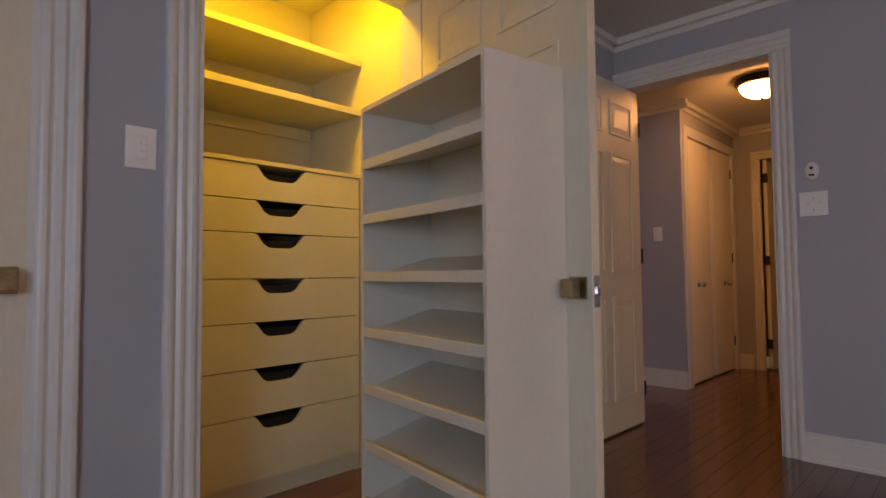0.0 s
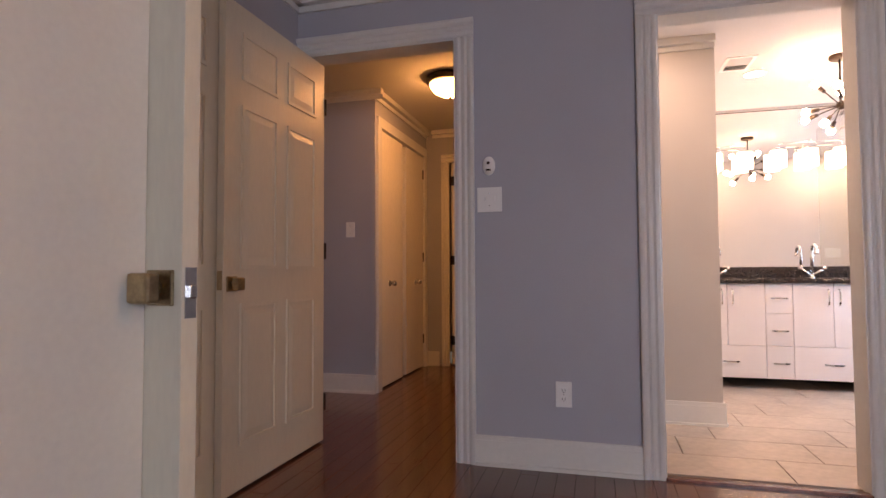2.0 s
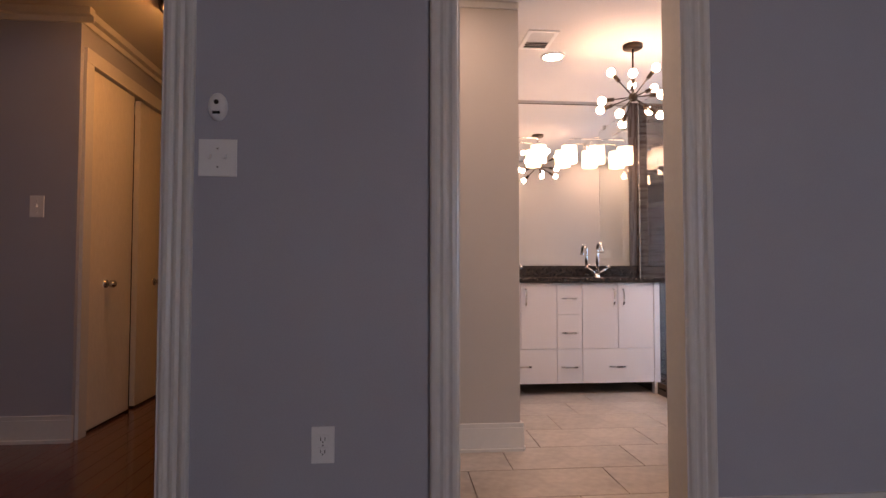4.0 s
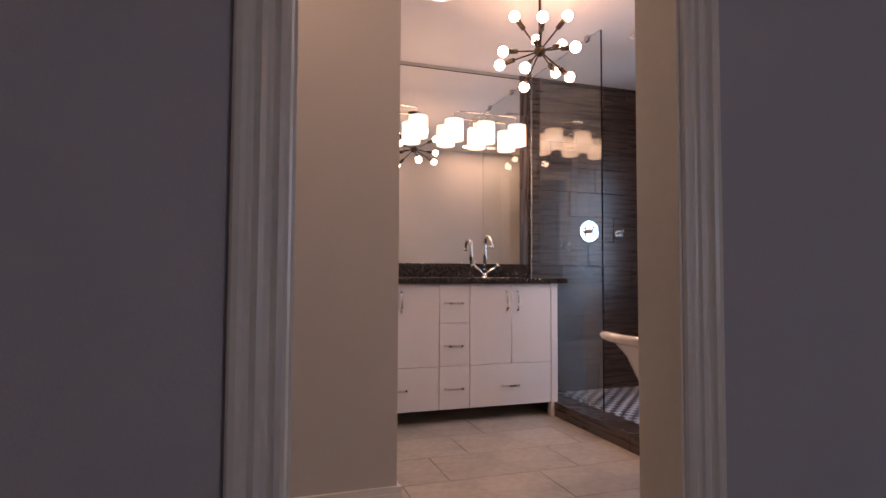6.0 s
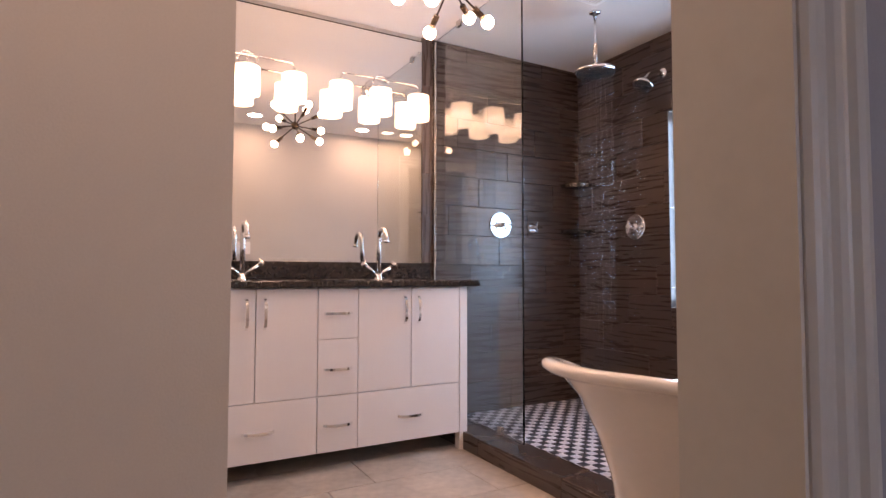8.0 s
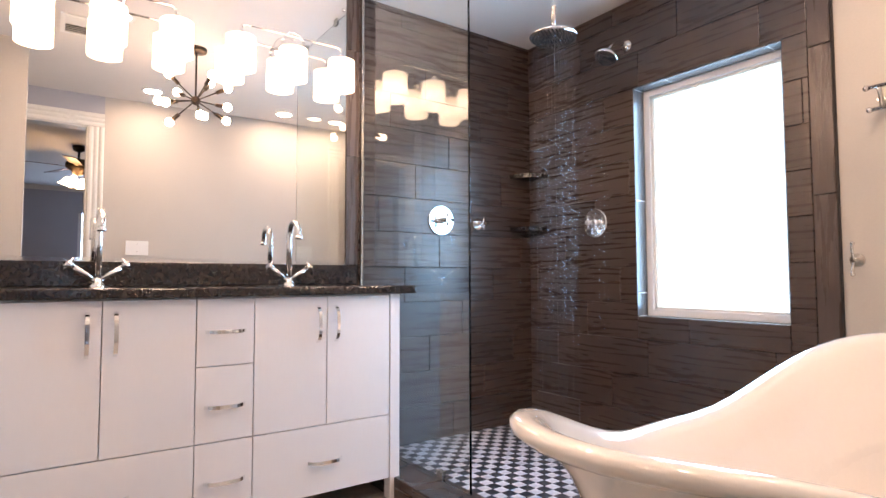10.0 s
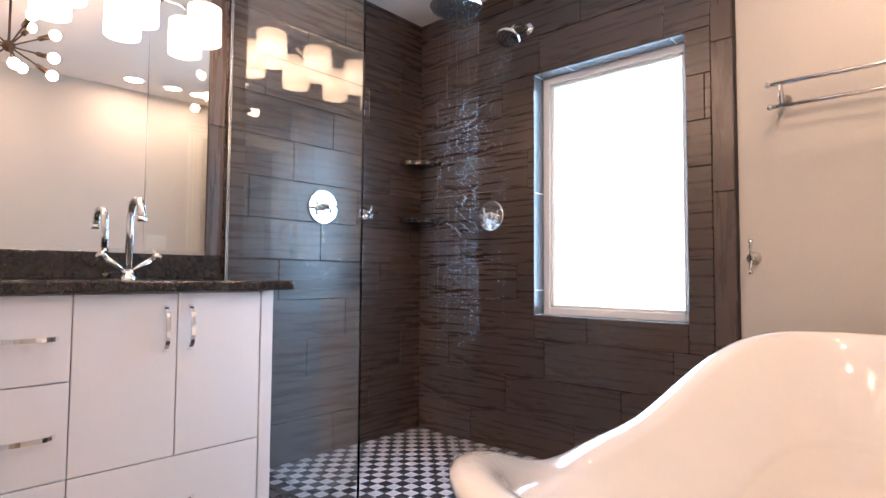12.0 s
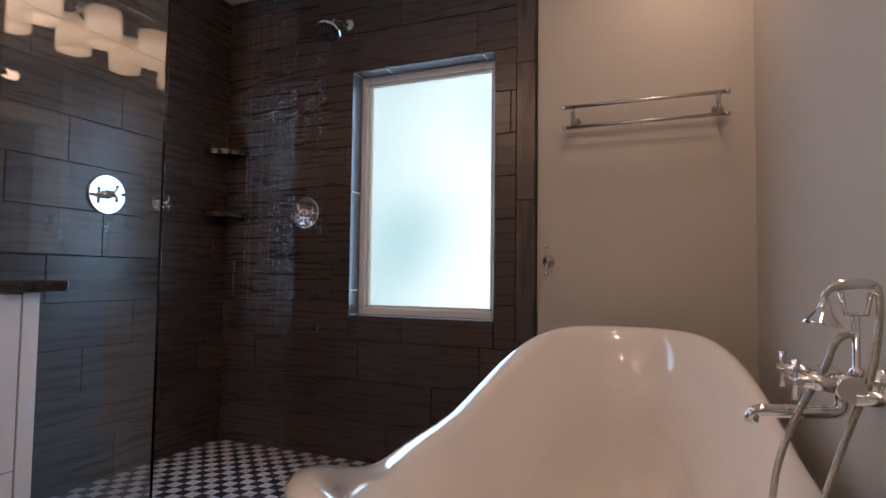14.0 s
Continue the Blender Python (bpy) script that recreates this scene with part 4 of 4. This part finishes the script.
for ring in range(1, 7):
    for k in range(ring * 6):
        a = 2 * math.pi * k / (ring * 6)
        bmesh.ops.create_cone(bm, segments=6, radius1=0.0028, radius2=0.0035, depth=0.006, cap_ends=True, matrix=Matrix.Translation((RX + ring * 0.0165 * math.cos(a), RY + ring * 0.0165 * math.sin(a), RZ - 0.0115)))
under(rain, part("nozzles", bm, M["dark"]))

hs = thing("wall_shower", (5.51, TY, 2.127), "chrome wall shower head on a short arm", "shower head")
S = Vector((5.50, -2.47, 2.022))
under(hs, part("flange", lathe([(0.032, 0), (0.03, 0.008), (0.012, 0.014)], n=22, m=Matrix.Translation((5.51, TY, 2.127)) @ pose(0, 0, 0, -90, 0, 0)), M["chrome"]),
      part("arm", tube(arc((5.51, TY, 2.127), (5.51, -2.56, 2.14), (5.50, -2.495, 2.068), 8), 0.0095), M["chrome"]))
sd = Vector((0.0, 0.45, -0.9)).normalized()
mm = Matrix.Translation(S) @ sd.to_track_quat("Z", "Y").to_matrix().to_4x4()
under(hs, part("head", lathe([(0.012, -0.05), (0.016, -0.03), (0.03, -0.022), (0.055, -0.008), (0.061, 0.004), (0.058, 0.012), (0.052, 0.011), (0, 0.010)], n=30, m=mm), M["chrome"]))
bm = bmesh.new()
for ring in range(1, 4):
    for k in range(ring * 7):
        a = 2 * math.pi * k / (ring * 7)
        bmesh.ops.create_cone(bm, segments=6, radius1=0.003, radius2=0.0025, depth=0.005, cap_ends=True, matrix=mm @ Matrix.Translation((ring * 0.0145 * math.cos(a), ring * 0.0145 * math.sin(a), 0.0125)))
under(hs, part("nozzles", bm, M["dark"]))

# running water: thin falling threads
def spray(name, label, starts, drift, fall):
    bm = bmesh.new()
    for s, d in zip(starts, drift):
        p = Vector(s)
        pts = []
        for i in range(5):
            t = i / 4
            pts.append((p.x + d[0] * t, p.y + d[1] * t, p.z - fall * (0.25 * t + 0.75 * t * t)))
        tube(pts, [0.00028, 0.00025, 0.0002, 0.00016, 0.00012], 4, bm)
    ob = part(name, bm, M["water"])
    ob.visible_shadow = False
    return tagged(ob, label, "water", kind="stuff")


rng = random.Random(4)
st, dr = [], []
for ring in range(2, 7):
    for k in range(ring * 3):
        a = 2 * math.pi * k / (ring * 3) + rng.random() * 0.3
        st.append((RX + ring * 0.0165 * math.cos(a), RY + ring * 0.0165 * math.sin(a), RZ - 0.012))
        w = rng.uniform(-0.02, 0.03)
        dr.append((w * math.cos(a) * ring / 3, w * math.sin(a) * ring / 3, 0))
spray("rain_water", "thin streams of water falling from the rain shower", st, dr, 1.95)
st, dr = [], []
for k in range(34):
    a = rng.random() * 6.28
    r = rng.uniform(0.01, 0.045)
    pt = mm @ Vector((r * math.cos(a), r * math.sin(a), 0.014))
    st.append(tuple(pt))
    dr.append((0.25 * r / 0.045 * math.cos(a), 0.40 + 0.35 * r / 0.045 * math.sin(a), 0))
spray("shower_water", "thin spray of water from the wall shower head", st, dr, 1.75)

for z in (1.195, 1.52):
    bm = bmesh.new()
    r, n = 0.165, 10
    ring = [(TW, TY)] + [(TW - r * math.cos(a), TY + r * math.sin(a)) for a in [i * math.pi / 2 / n for i in range(n + 1)]]
    lo = [bm.verts.new((x, y, z - 0.012)) for x, y in ring]
    hi = [bm.verts.new((x, y, z + 0.012)) for x, y in ring]
    bm.faces.new(hi)
    bm.faces.new(lo[::-1])
    for i in range(len(ring)):
        j = (i + 1) % len(ring)
        bm.faces.new((lo[i], lo[j], hi[j], hi[i]))
    single("corner_shelf", bm, M["counter"], "dark stone corner shelf in the shower", "shelf", "corner shelves")

# window
win = thing("window_1", ((WX0 + WX1) / 2, YW - 0.11, WZ0), "frosted bathroom window in a white vinyl frame", "window", kind="structure")
f = 0.035
YF0, YF1 = YW - 0.125, YW - 0.075
under(win, part("window_frame", boxes((WX0 + 0.002, WX0 + f, YF0, YF1, WZ0 + 0.002, WZ1 - 0.002), (WX1 - f, WX1 - 0.002, YF0, YF1, WZ0 + 0.002, WZ1 - 0.002), (WX0 + f, WX1 - f, YF0, YF1, WZ0 + 0.002, WZ0 + f), (WX0 + f, WX1 - f, YF0, YF1, WZ1 - f, WZ1 - 0.002), bevel=0.002), M["vinyl"]),
      part("glazing_bead", boxes((WX0 + f, WX0 + f + 0.012, YF0 + 0.01, YF1 - 0.014, WZ0 + f, WZ1 - f), (WX1 - f - 0.012, WX1 - f, YF0 + 0.01, YF1 - 0.014, WZ0 + f, WZ1 - f), (WX0 + f, WX1 - f, YF0 + 0.01, YF1 - 0.014, WZ0 + f, WZ0 + f + 0.012), (WX0 + f, WX1 - f, YF0 + 0.01, YF1 - 0.014, WZ1 - f - 0.012, WZ1 - f)), M["vinyl"]))
pane = part("pane", boxes((WX0 + f, WX1 - f, YF0 + 0.018, YF0 + 0.024, WZ0 + f, WZ1 - f)), M["frost"])
pane.visible_shadow = False
under(win, pane)
setting("backdrop_bath", boxes((WX0 - 1.2, WX1 + 1.2, YW - 1.2, YW - 1.18, -0.5, 3.2)), M["haze"], "bright hazy daylight beyond the bathroom window", "backdrop")

# ---------------------------------------------------------------- bathroom: towel rail, hook, tub
rail = thing("towel_rail", (4.14, YW, 1.545), "double-bar nickel towel rail on the wall", "towel rail")
for x in (4.40, 3.87):
    under(rail, part("post", tube([(x, YW, 1.535), (x, YW + 0.03, 1.535), (x, YW + 0.062, 1.535)], [0.022, 0.010, 0.012], 16), M["nickel"]),
          part("bracket", tube([(x, YW + 0.055, 1.50), (x, YW + 0.062, 1.545), (x, YW + 0.085, 1.575)], 0.008), M["nickel"]))
for y, z in ((YW + 0.085, 1.577), (YW + 0.06, 1.502)):
    b = tube([(3.84, y, z), (4.437, y, z)], 0.0075, 12)
    ball((3.84, y, z), 0.011, b)
    ball((4.437, y, z), 0.011, b)
    under(rail, part("bar", b, M["nickel"]))
hook = thing("robe_hook", (4.513, YW, 0.958), "small double nickel robe hook", "hook")
under(hook, part("rose", lathe([(0.026, 0), (0.024, 0.008), (0.012, 0.014), (0.01, 0.034), (0, 0.036)], n=22, m=Matrix.Translation((4.513, YW, 0.958)) @ pose(0, 0, 0, -90, 0, 0)), M["nickel"]))
for mid, end in (((YW + 0.06, 0.99), (YW + 0.045, 1.02)), ((YW + 0.06, 0.925), (YW + 0.05, 0.905))):
    hb = tube(arc((4.513, YW + 0.03, 0.955), (4.513, *mid), (4.513, *end), 6), 0.005, 8)
    ball((4.513, *end), 0.008, hb)
    under(hook, part("prong", hb, M["nickel"]))

TCX, TCY, TL, TWD = 4.185, -1.64, 0.93, 0.405


def smooth(t):
    t = max(0.0, min(1.0, t))
    return t * t * (3 - 2 * t)


def rim_z(y):
    t = (TCY + TL - y) / (2 * TL)          # 0 at the low foot end, 1 at the high end
    return 0.682 - 0.162 * smooth(t / 0.36) + 0.19 * smooth((t - 0.51) / 0.46)


def tub_ring(k, out, z_of):
    """An oval ring; out: scale of the outline; z_of: height from the rim."""
    pts = []
    n = 72
    for i in range(n):
        a = 2 * math.pi * i / n
        c, s = math.cos(a), math.sin(a)
        x, y = TWD * math.copysign(abs(c) ** 0.88, c), TL * math.copysign(abs(s) ** 0.88, s)
        yr = TCY + y
        pts.append((TCX + x * (1 - out / TWD), TCY + y * (1 - out / TL), z_of(yr)))
    return pts


tub = thing("bathtub", (TCX, TCY, 0), "freestanding white enamel slipper bathtub", "bathtub")
bm = bmesh.new()
rings = []
for out, fz in ((0.170, lambda y: 0.0), (0.195, lambda y: 0.05), (0.198, lambda y: 0.18), (0.182, lambda y: 0.30 * rim_z(y) / 0.55), (0.145, lambda y: rim_z(y) - 0.20), (0.092, lambda y: rim_z(y) - 0.09), (0.052, lambda y: rim_z(y) - 0.045), (0.034, lambda y: rim_z(y) - 0.032),
                (0.012, lambda y: rim_z(y) - 0.030), (0.0, lambda y: rim_z(y) - 0.020), (0.0, lambda y: rim_z(y) - 0.008), (0.010, lambda y: rim_z(y) - 0.001), (0.026, lambda y: rim_z(y)), (0.044, lambda y: rim_z(y) - 0.006), (0.064, lambda y: rim_z(y) - 0.025),
                (0.104, lambda y: rim_z(y) - 0.09), (0.160, lambda y: rim_z(y) - 0.22), (0.200, lambda y: 0.24 + 0.3 * (rim_z(y) - 0.55)), (0.235, lambda y: 0.17), (0.29, lambda y: 0.145), (0.36, lambda y: 0.14)):
    rings.append([bm.verts.new(p) for p in tub_ring(0, out, fz)])
for a, b in zip(rings, rings[1:]):
    for i in range(len(a)):
        j = (i + 1) % len(a)
        bm.faces.new((a[i], a[j], b[j], b[i])).smooth = True
bm.faces.new(rings[-1])
bm.faces.new(rings[0][::-1])
under(tub, part("shell", bm, M["enamel"]))
under(tub, part("overflow", lathe([(0.032, 0), (0.03, 0.006), (0.0, 0.008)], n=22, m=Matrix.Translation((3.915, -1.36, 0.44)) @ pose(0, 0, 0, 0, 80, 0)), M["chrome"]))

fx, fy, fz = 3.765, -1.46, 0.72
fill = thing("tub_filler", (3.685, fy, fz), "chrome wall tub filler with hand shower and cross handles", "tub filler")
bodyb = tube([(fx + 0.005, fy - 0.085, fz), (fx + 0.005, fy + 0.085, fz)], 0.020, 14)
for s in (-1, 1):
    under(fill, part("supply_arm", tube([(3.685, fy + s * 0.075, fz - 0.012), (fx, fy + s * 0.075, fz - 0.012)], 0.012), M["chrome"]),
          part("flange", lathe([(0.03, 0), (0.026, 0.012), (0.014, 0.018)], n=20, m=Matrix.Translation((3.690, fy + s * 0.075, fz - 0.012)) @ pose(0, 0, 0, 0, 90, 0)), M["chrome"]))
    c = Vector((fx + 0.075, fy + s * 0.06, fz + 0.008))
    hb = tube([(fx, c.y, fz), (c.x, c.y, c.z)], 0.013)
    for e in (Vector((0, 1, 0)), Vector((0, 0, 1))):
        tube([c - e * 0.032, c - e * 0.008, c + e * 0.008, c + e * 0.032], [0.007, 0.0045, 0.0045, 0.007], 8, hb)
    under(fill, part("cross_handle", hb, M["chrome"]))
HX = fx - 0.022          # the riser stands behind the mixer's middle
under(fill, part("mixer_body", bodyb, M["chrome"]),
      part("spout", tube([(fx, fy, fz), (fx, fy, fz - 0.036)] + arc((fx, fy, fz - 0.038), (fx, fy, fz - 0.052), (fx + 0.02, fy, fz - 0.052), 4) + [(fx + 0.105, fy, fz - 0.058)] + arc((fx + 0.115, fy, fz - 0.059), (fx + 0.135, fy, fz - 0.060), (fx + 0.135, fy, fz - 0.080), 6), 0.0115, 14), M["chrome"]),
      part("riser", tube([(HX, fy, fz + 0.01), (HX, fy, fz + 0.022), (HX, fy, fz + 0.026), (HX, fy, fz + 0.112)], [0.012, 0.012, 0.0065, 0.0065], 12), M["chrome"]),
      part("cradle", tube([(HX - 0.022, fy, fz + 0.150), (HX - 0.016, fy, fz + 0.114), (HX + 0.014, fy, fz + 0.114), (HX + 0.020, fy, fz + 0.150)], 0.0045, 10), M["chrome"]),
      part("handset_handle", tube([(HX - 0.026, fy, fz + 0.163), (HX - 0.01, fy, fz + 0.165), (HX + 0.018, fy, fz + 0.163), (HX + 0.034, fy, fz + 0.157), (HX + 0.043, fy, fz + 0.146), (HX + 0.045, fy, fz + 0.132)], [0.008, 0.0105, 0.0105, 0.007, 0.006, 0.006], 12), M["chrome"]),
      part("handset_bell", lathe([(0.006, 0.030), (0.011, 0.018), (0.016, 0.006), (0.028, -0.008), (0.031, -0.014), (0.028, -0.015), (0, -0.011)], n=26, m=pose(HX + 0.046, fy, fz + 0.108, 0, -8, 0)), M["chrome"]))
coil = arc((HX + 0.004, fy, fz + 0.078), (HX + 0.030, fy + 0.005, fz + 0.085), (HX + 0.042, fy + 0.01, fz + 0.035), 8) + arc((HX + 0.055, fy + 0.012, fz + 0.005), (HX + 0.105, fy + 0.02, fz - 0.07), (HX + 0.125, fy + 0.03, fz - 0.16), 10)
coil += arc((HX + 0.135, fy + 0.035, fz - 0.23), (HX + 0.13, fy + 0.045, fz - 0.40), (HX + 0.085, fy + 0.04, fz - 0.34), 10) + arc((HX + 0.070, fy + 0.03, fz - 0.24), (HX + 0.03, fy + 0.02, fz - 0.10), (HX - 0.012, fy + 0.015, fz + 0.0), 12)
coil += arc((HX - 0.022, fy + 0.012, fz + 0.04), (HX - 0.040, fy + 0.006, fz + 0.165), (HX - 0.026, fy, fz + 0.163), 10)
long = [coil[0]]
for p, q in zip(coil, coil[1:]):
    n = max(1, int((q - p).length / 0.0035))
    long += [p.lerp(q, (i + 1) / n) for i in range(n)]
under(fill, part("hose", tube(long, [0.0066 if i % 2 else 0.0050 for i in range(len(long))], 10), M["hose"], None, "ribbed metal shower hose"))


# ---------------------------------------------------------------- pieces: tiles, planks
SHARED = {}


def piece(name, size, at, material, parent, bev=0.0015, rot=None):
    """One tile or plank, sharing its mesh with all of the same size."""
    key = (name, tuple(round(s, 3) for s in size), material.name)
    if key not in SHARED:
        a, b, c = (s / 2 for s in size)
        bm = bmesh.new()
        box(bm, -a, a, -b, b, -c, c)
        bmesh.ops.bevel(bm, geom=list(bm.edges), offset=bev, segments=1, affect="EDGES")
        SHARED[key] = to_mesh(name, bm, material)
    ob = new(name, SHARED[key])
    ob.parent = parent
    ob.matrix_basis = Matrix.Translation(at)
    return ob


# bathroom floor: long porcelain tiles in running bond
floor = tagged(new("floor_bathroom"), "beige stone-look porcelain floor tiles in running bond", "floor", kind="structure")
TS, TLN, G = 0.315, 0.63, 0.004
row = 0
x = XB - 0.05
while x < XW - 0.35:
    y0 = YW - TLN * ((row % 3) / 3.0)
    k = 0
    while y0 < 0.98:
        a, b = max(y0, YW if x < 4.45 else -1.352), min(y0 + TLN, 0.98 if x < 4.50 else (0.98 if x + TS < 4.5 else -0.06 if x < 4.62 else 0.12))
        if b - a > 0.03:
            w = min(TS, XW - x)
            if not (x < XB - 0.001 and (b < BD0 or a > BD1)):
                piece("floor_tile", (w - G, b - a - G, 0.012), (x + w / 2, (a + b) / 2, -0.002), M["tile"], floor)
        y0 += TLN
    x += TS
    row += 1


def clad(parent, axis, fixed, u0, u1, z0, z1, hole, rowh, length, out, name="wall_tile", material=None, vertical=False):
    """Tiles on a wall; axis: the wall's normal; hole: (u0, u1, z0, z1) left free."""
    material = material or M["showertile"]
    g, th = 0.0025, 0.010
    z, r = z0, 0
    while z < z1 - 0.01:
        zt = min(z + rowh, z1)
        u = u0 - (length * (0.37 * r % 1.0) if not vertical else 0)
        while u < u1 - 0.005:
            ua, ub = max(u, u0), min(u + length, u1)
            cells = [(ua, ub, z, zt)]
            if hole:
                cut = []
                for a, b, c, d in cells:
                    if b <= hole[0] or a >= hole[1] or d <= hole[2] or c >= hole[3]:
                        cut.append((a, b, c, d))
                    else:
                        if a < hole[0]:
                            cut.append((a, hole[0], c, d))
                        if b > hole[1]:
                            cut.append((hole[1], b, c, d))
                        m0, m1 = max(a, hole[0]), min(b, hole[1])
                        if c < hole[2]:
                            cut.append((m0, m1, c, hole[2]))
                        if d > hole[3]:
                            cut.append((m0, m1, hole[3], d))
                cells = cut
            for a, b, c, d in cells:
                if b - a > 0.012 and d - c > 0.012:
                    if axis == "x":
                        piece(name, (th, b - a - g, d - c - g), (fixed + out * th / 2, (a + b) / 2, (c + d) / 2), material, parent)
                    else:
                        piece(name, (b - a - g, th, d - c - g), ((a + b) / 2, fixed + out * th / 2, (c + d) / 2), material, parent)
            u += length
        z, r = zt, r + 1


tiles_back = tagged(new("wall_shower_back"), "dark brown wood-grain shower tiles on the valve wall", "tiled wall", kind="structure")
clad(tiles_back, "x", XW - 0.002, YW, -1.458, 0.02, H_BATH, None, 0.187, 0.61, -1)
clad(tiles_back, "x", XW - 0.002, -1.458, -1.384, 0.964, H_BATH, None, 0.55, 0.2, -1, "trim_tile", M["trimtile"], True)
tiles_win = tagged(new("wall_shower_window"), "dark brown wood-grain shower tiles round the window", "tiled wall", kind="structure")
clad(tiles_win, "y", YW + 0.002, TILE_X + 0.085, XW - 0.012, 0.02, H_BATH, (WX0, WX1, WZ0, WZ1), 0.187, 0.61, 1)
clad(tiles_win, "y", YW + 0.002, TILE_X, TILE_X + 0.085, 0.02, H_BATH, None, 0.60, 0.2, 1, "trim_tile", M["trimtile"], True)
part("edge_strip", boxes((TILE_X - 0.006, TILE_X, YW, YW + 0.014, 0, H_BATH)), M["darkgrout"], tiles_win)
part("grout_bed", boxes((TILE_X, WX0, YW, YW + 0.003, 0, H_BATH), (WX1, XW - 0.003, YW, YW + 0.003, 0, H_BATH), (WX0, WX1, YW, YW + 0.003, 0, WZ0), (WX0, WX1, YW, YW + 0.003, WZ1, H_BATH)), M["darkgrout"], tiles_win)
part("grout_bed", boxes((XW - 0.003, XW, YW + 0.003, -1.384, 0, H_BATH)), M["darkgrout"], tiles_back)
reveal = tagged(new("window_reveal"), "smooth dark tiles lining the window recess, colour lightened for window light", "tiled reveal", kind="structure")
for z in (WZ0, WZ0 + 0.12, WZ0 + 0.60):
    zt = {WZ0: WZ0 + 0.12, WZ0 + 0.12: WZ0 + 0.60, WZ0 + 0.60: WZ1}[z]
    for xx, s in ((WX0, 1), (WX1, -1)):
        piece("reveal_tile", (0.008, 0.086, zt - z - 0.003), (xx - s * 0.0035, YW - 0.032, (z + zt) / 2), M["reveal"], reveal)
for a, b in ((WX0, WX0 + 0.06), (WX0 + 0.06, WX0 + 0.55), (WX0 + 0.55, WX1)):
    for zz, s in ((WZ0, 1), (WZ1, -1)):
        piece("reveal_tile", (b - a - 0.003, 0.086, 0.008), ((a + b) / 2, YW - 0.032, zz - s * 0.0035), M["reveal"], reveal)

# curb facing
for a, b in ((TILE_X, 4.95), (4.95, 5.56), (5.56, 6.20)):
    under(curb, piece("curb_tile", (b - a - 0.003, 0.010, 0.082), ((a + b) / 2, -1.347, 0.041), M["showertile"], None), piece("curb_tile", (b - a - 0.003, 0.166, 0.010), ((a + b) / 2, -1.425, 0.085), M["showertile"], None),
          piece("curb_tile", (b - a - 0.003, 0.010, 0.07), ((a + b) / 2, -1.505, 0.045), M["showertile"], None))
for a, b in ((YW + 0.02, -2.0), (-2.0, -1.52)):
    under(curb, piece("curb_tile", (0.12, b - a - 0.003, 0.010), (TILE_X + 0.06, (a + b) / 2, 0.085), M["showertile"], None), piece("curb_tile", (0.010, b - a - 0.003, 0.082), (TILE_X + 0.003, (a + b) / 2, 0.041), M["showertile"], None))

# shower floor: small chequered mosaic
mosaic = tagged(new("floor_shower"), "black and white chequered mosaic shower floor", "floor", kind="structure")
part("mosaic_bed", boxes((TILE_X + 0.1, XW - 0.004, YW + 0.004, -1.50, -0.005, 0.012)), M["grout"], mosaic)
C = 0.0495
rest = {0: bmesh.new(), 1: bmesh.new()}
count = 0
ny, nx = int((-1.51 - YW) / C), int((XW - 0.014 - TILE_X - 0.115) / C)
for j in range(ny):
    for i in range(nx):
        cx, cy = XW - 0.014 - (i + 0.5) * C, YW + 0.014 + (j + 0.5) * C
        k = (i + j) % 2
        if count < 300 and 10 <= i <= 25 and j >= 4:
            piece("mosaic_tile", (C - 0.003, C - 0.003, 0.008), (cx, cy, 0.0165), M["mosaic_w" if k else "mosaic_b"], mosaic, 0.001)
            count += 1
        else:
            h = C / 2 - 0.0015
            box(rest[k], cx - h, cx + h, cy - h, cy + h, 0.0125, 0.0205)
for k, nm in ((0, "mosaic_b"), (1, "mosaic_w")):
    ob = part("mosaic_rest", rest[k], M[nm], mosaic)
    ob["kind"] = "stuff"

# wood floor planks, running towards the bath wall
wood = tagged(new("floor_wood"), "dark red-brown glossy narrow oak planks", "floor", kind="structure")
PW, PL = 0.083, 1.35
restp = bmesh.new()
rng = random.Random(11)
n_piece = 0
yy = -2.2
while yy < 3.3:
    ye = min(yy + PW, 3.3)
    x = -2.2 - rng.random() * PL
    while x < 6.4:
        xa, xb = max(x, -2.2), min(x + PL, 6.4)
        mid = (yy + ye) / 2
        lim = 6.9 if mid > 1.14 else XA + 0.02
        xb = min(xb, lim)
        if xb - xa > 0.02:
            if xa + 0.5 > 2.0 and mid > 0.3 and n_piece < 290:
                piece("plank", (round(xb - xa, 2) - 0.0012, ye - yy - 0.0012, 0.014), ((xa + xb) / 2, mid, -0.007), M["plank"], wood, 0.0008)
                n_piece += 1
            else:
                box(restp, xa + 0.0006, xb - 0.0006, yy + 0.0006, ye - 0.0006, -0.014, 0.0)
        x += PL
    yy += PW
ob = part("plank_rest", restp, M["plank"], wood)
ob["kind"] = "stuff"
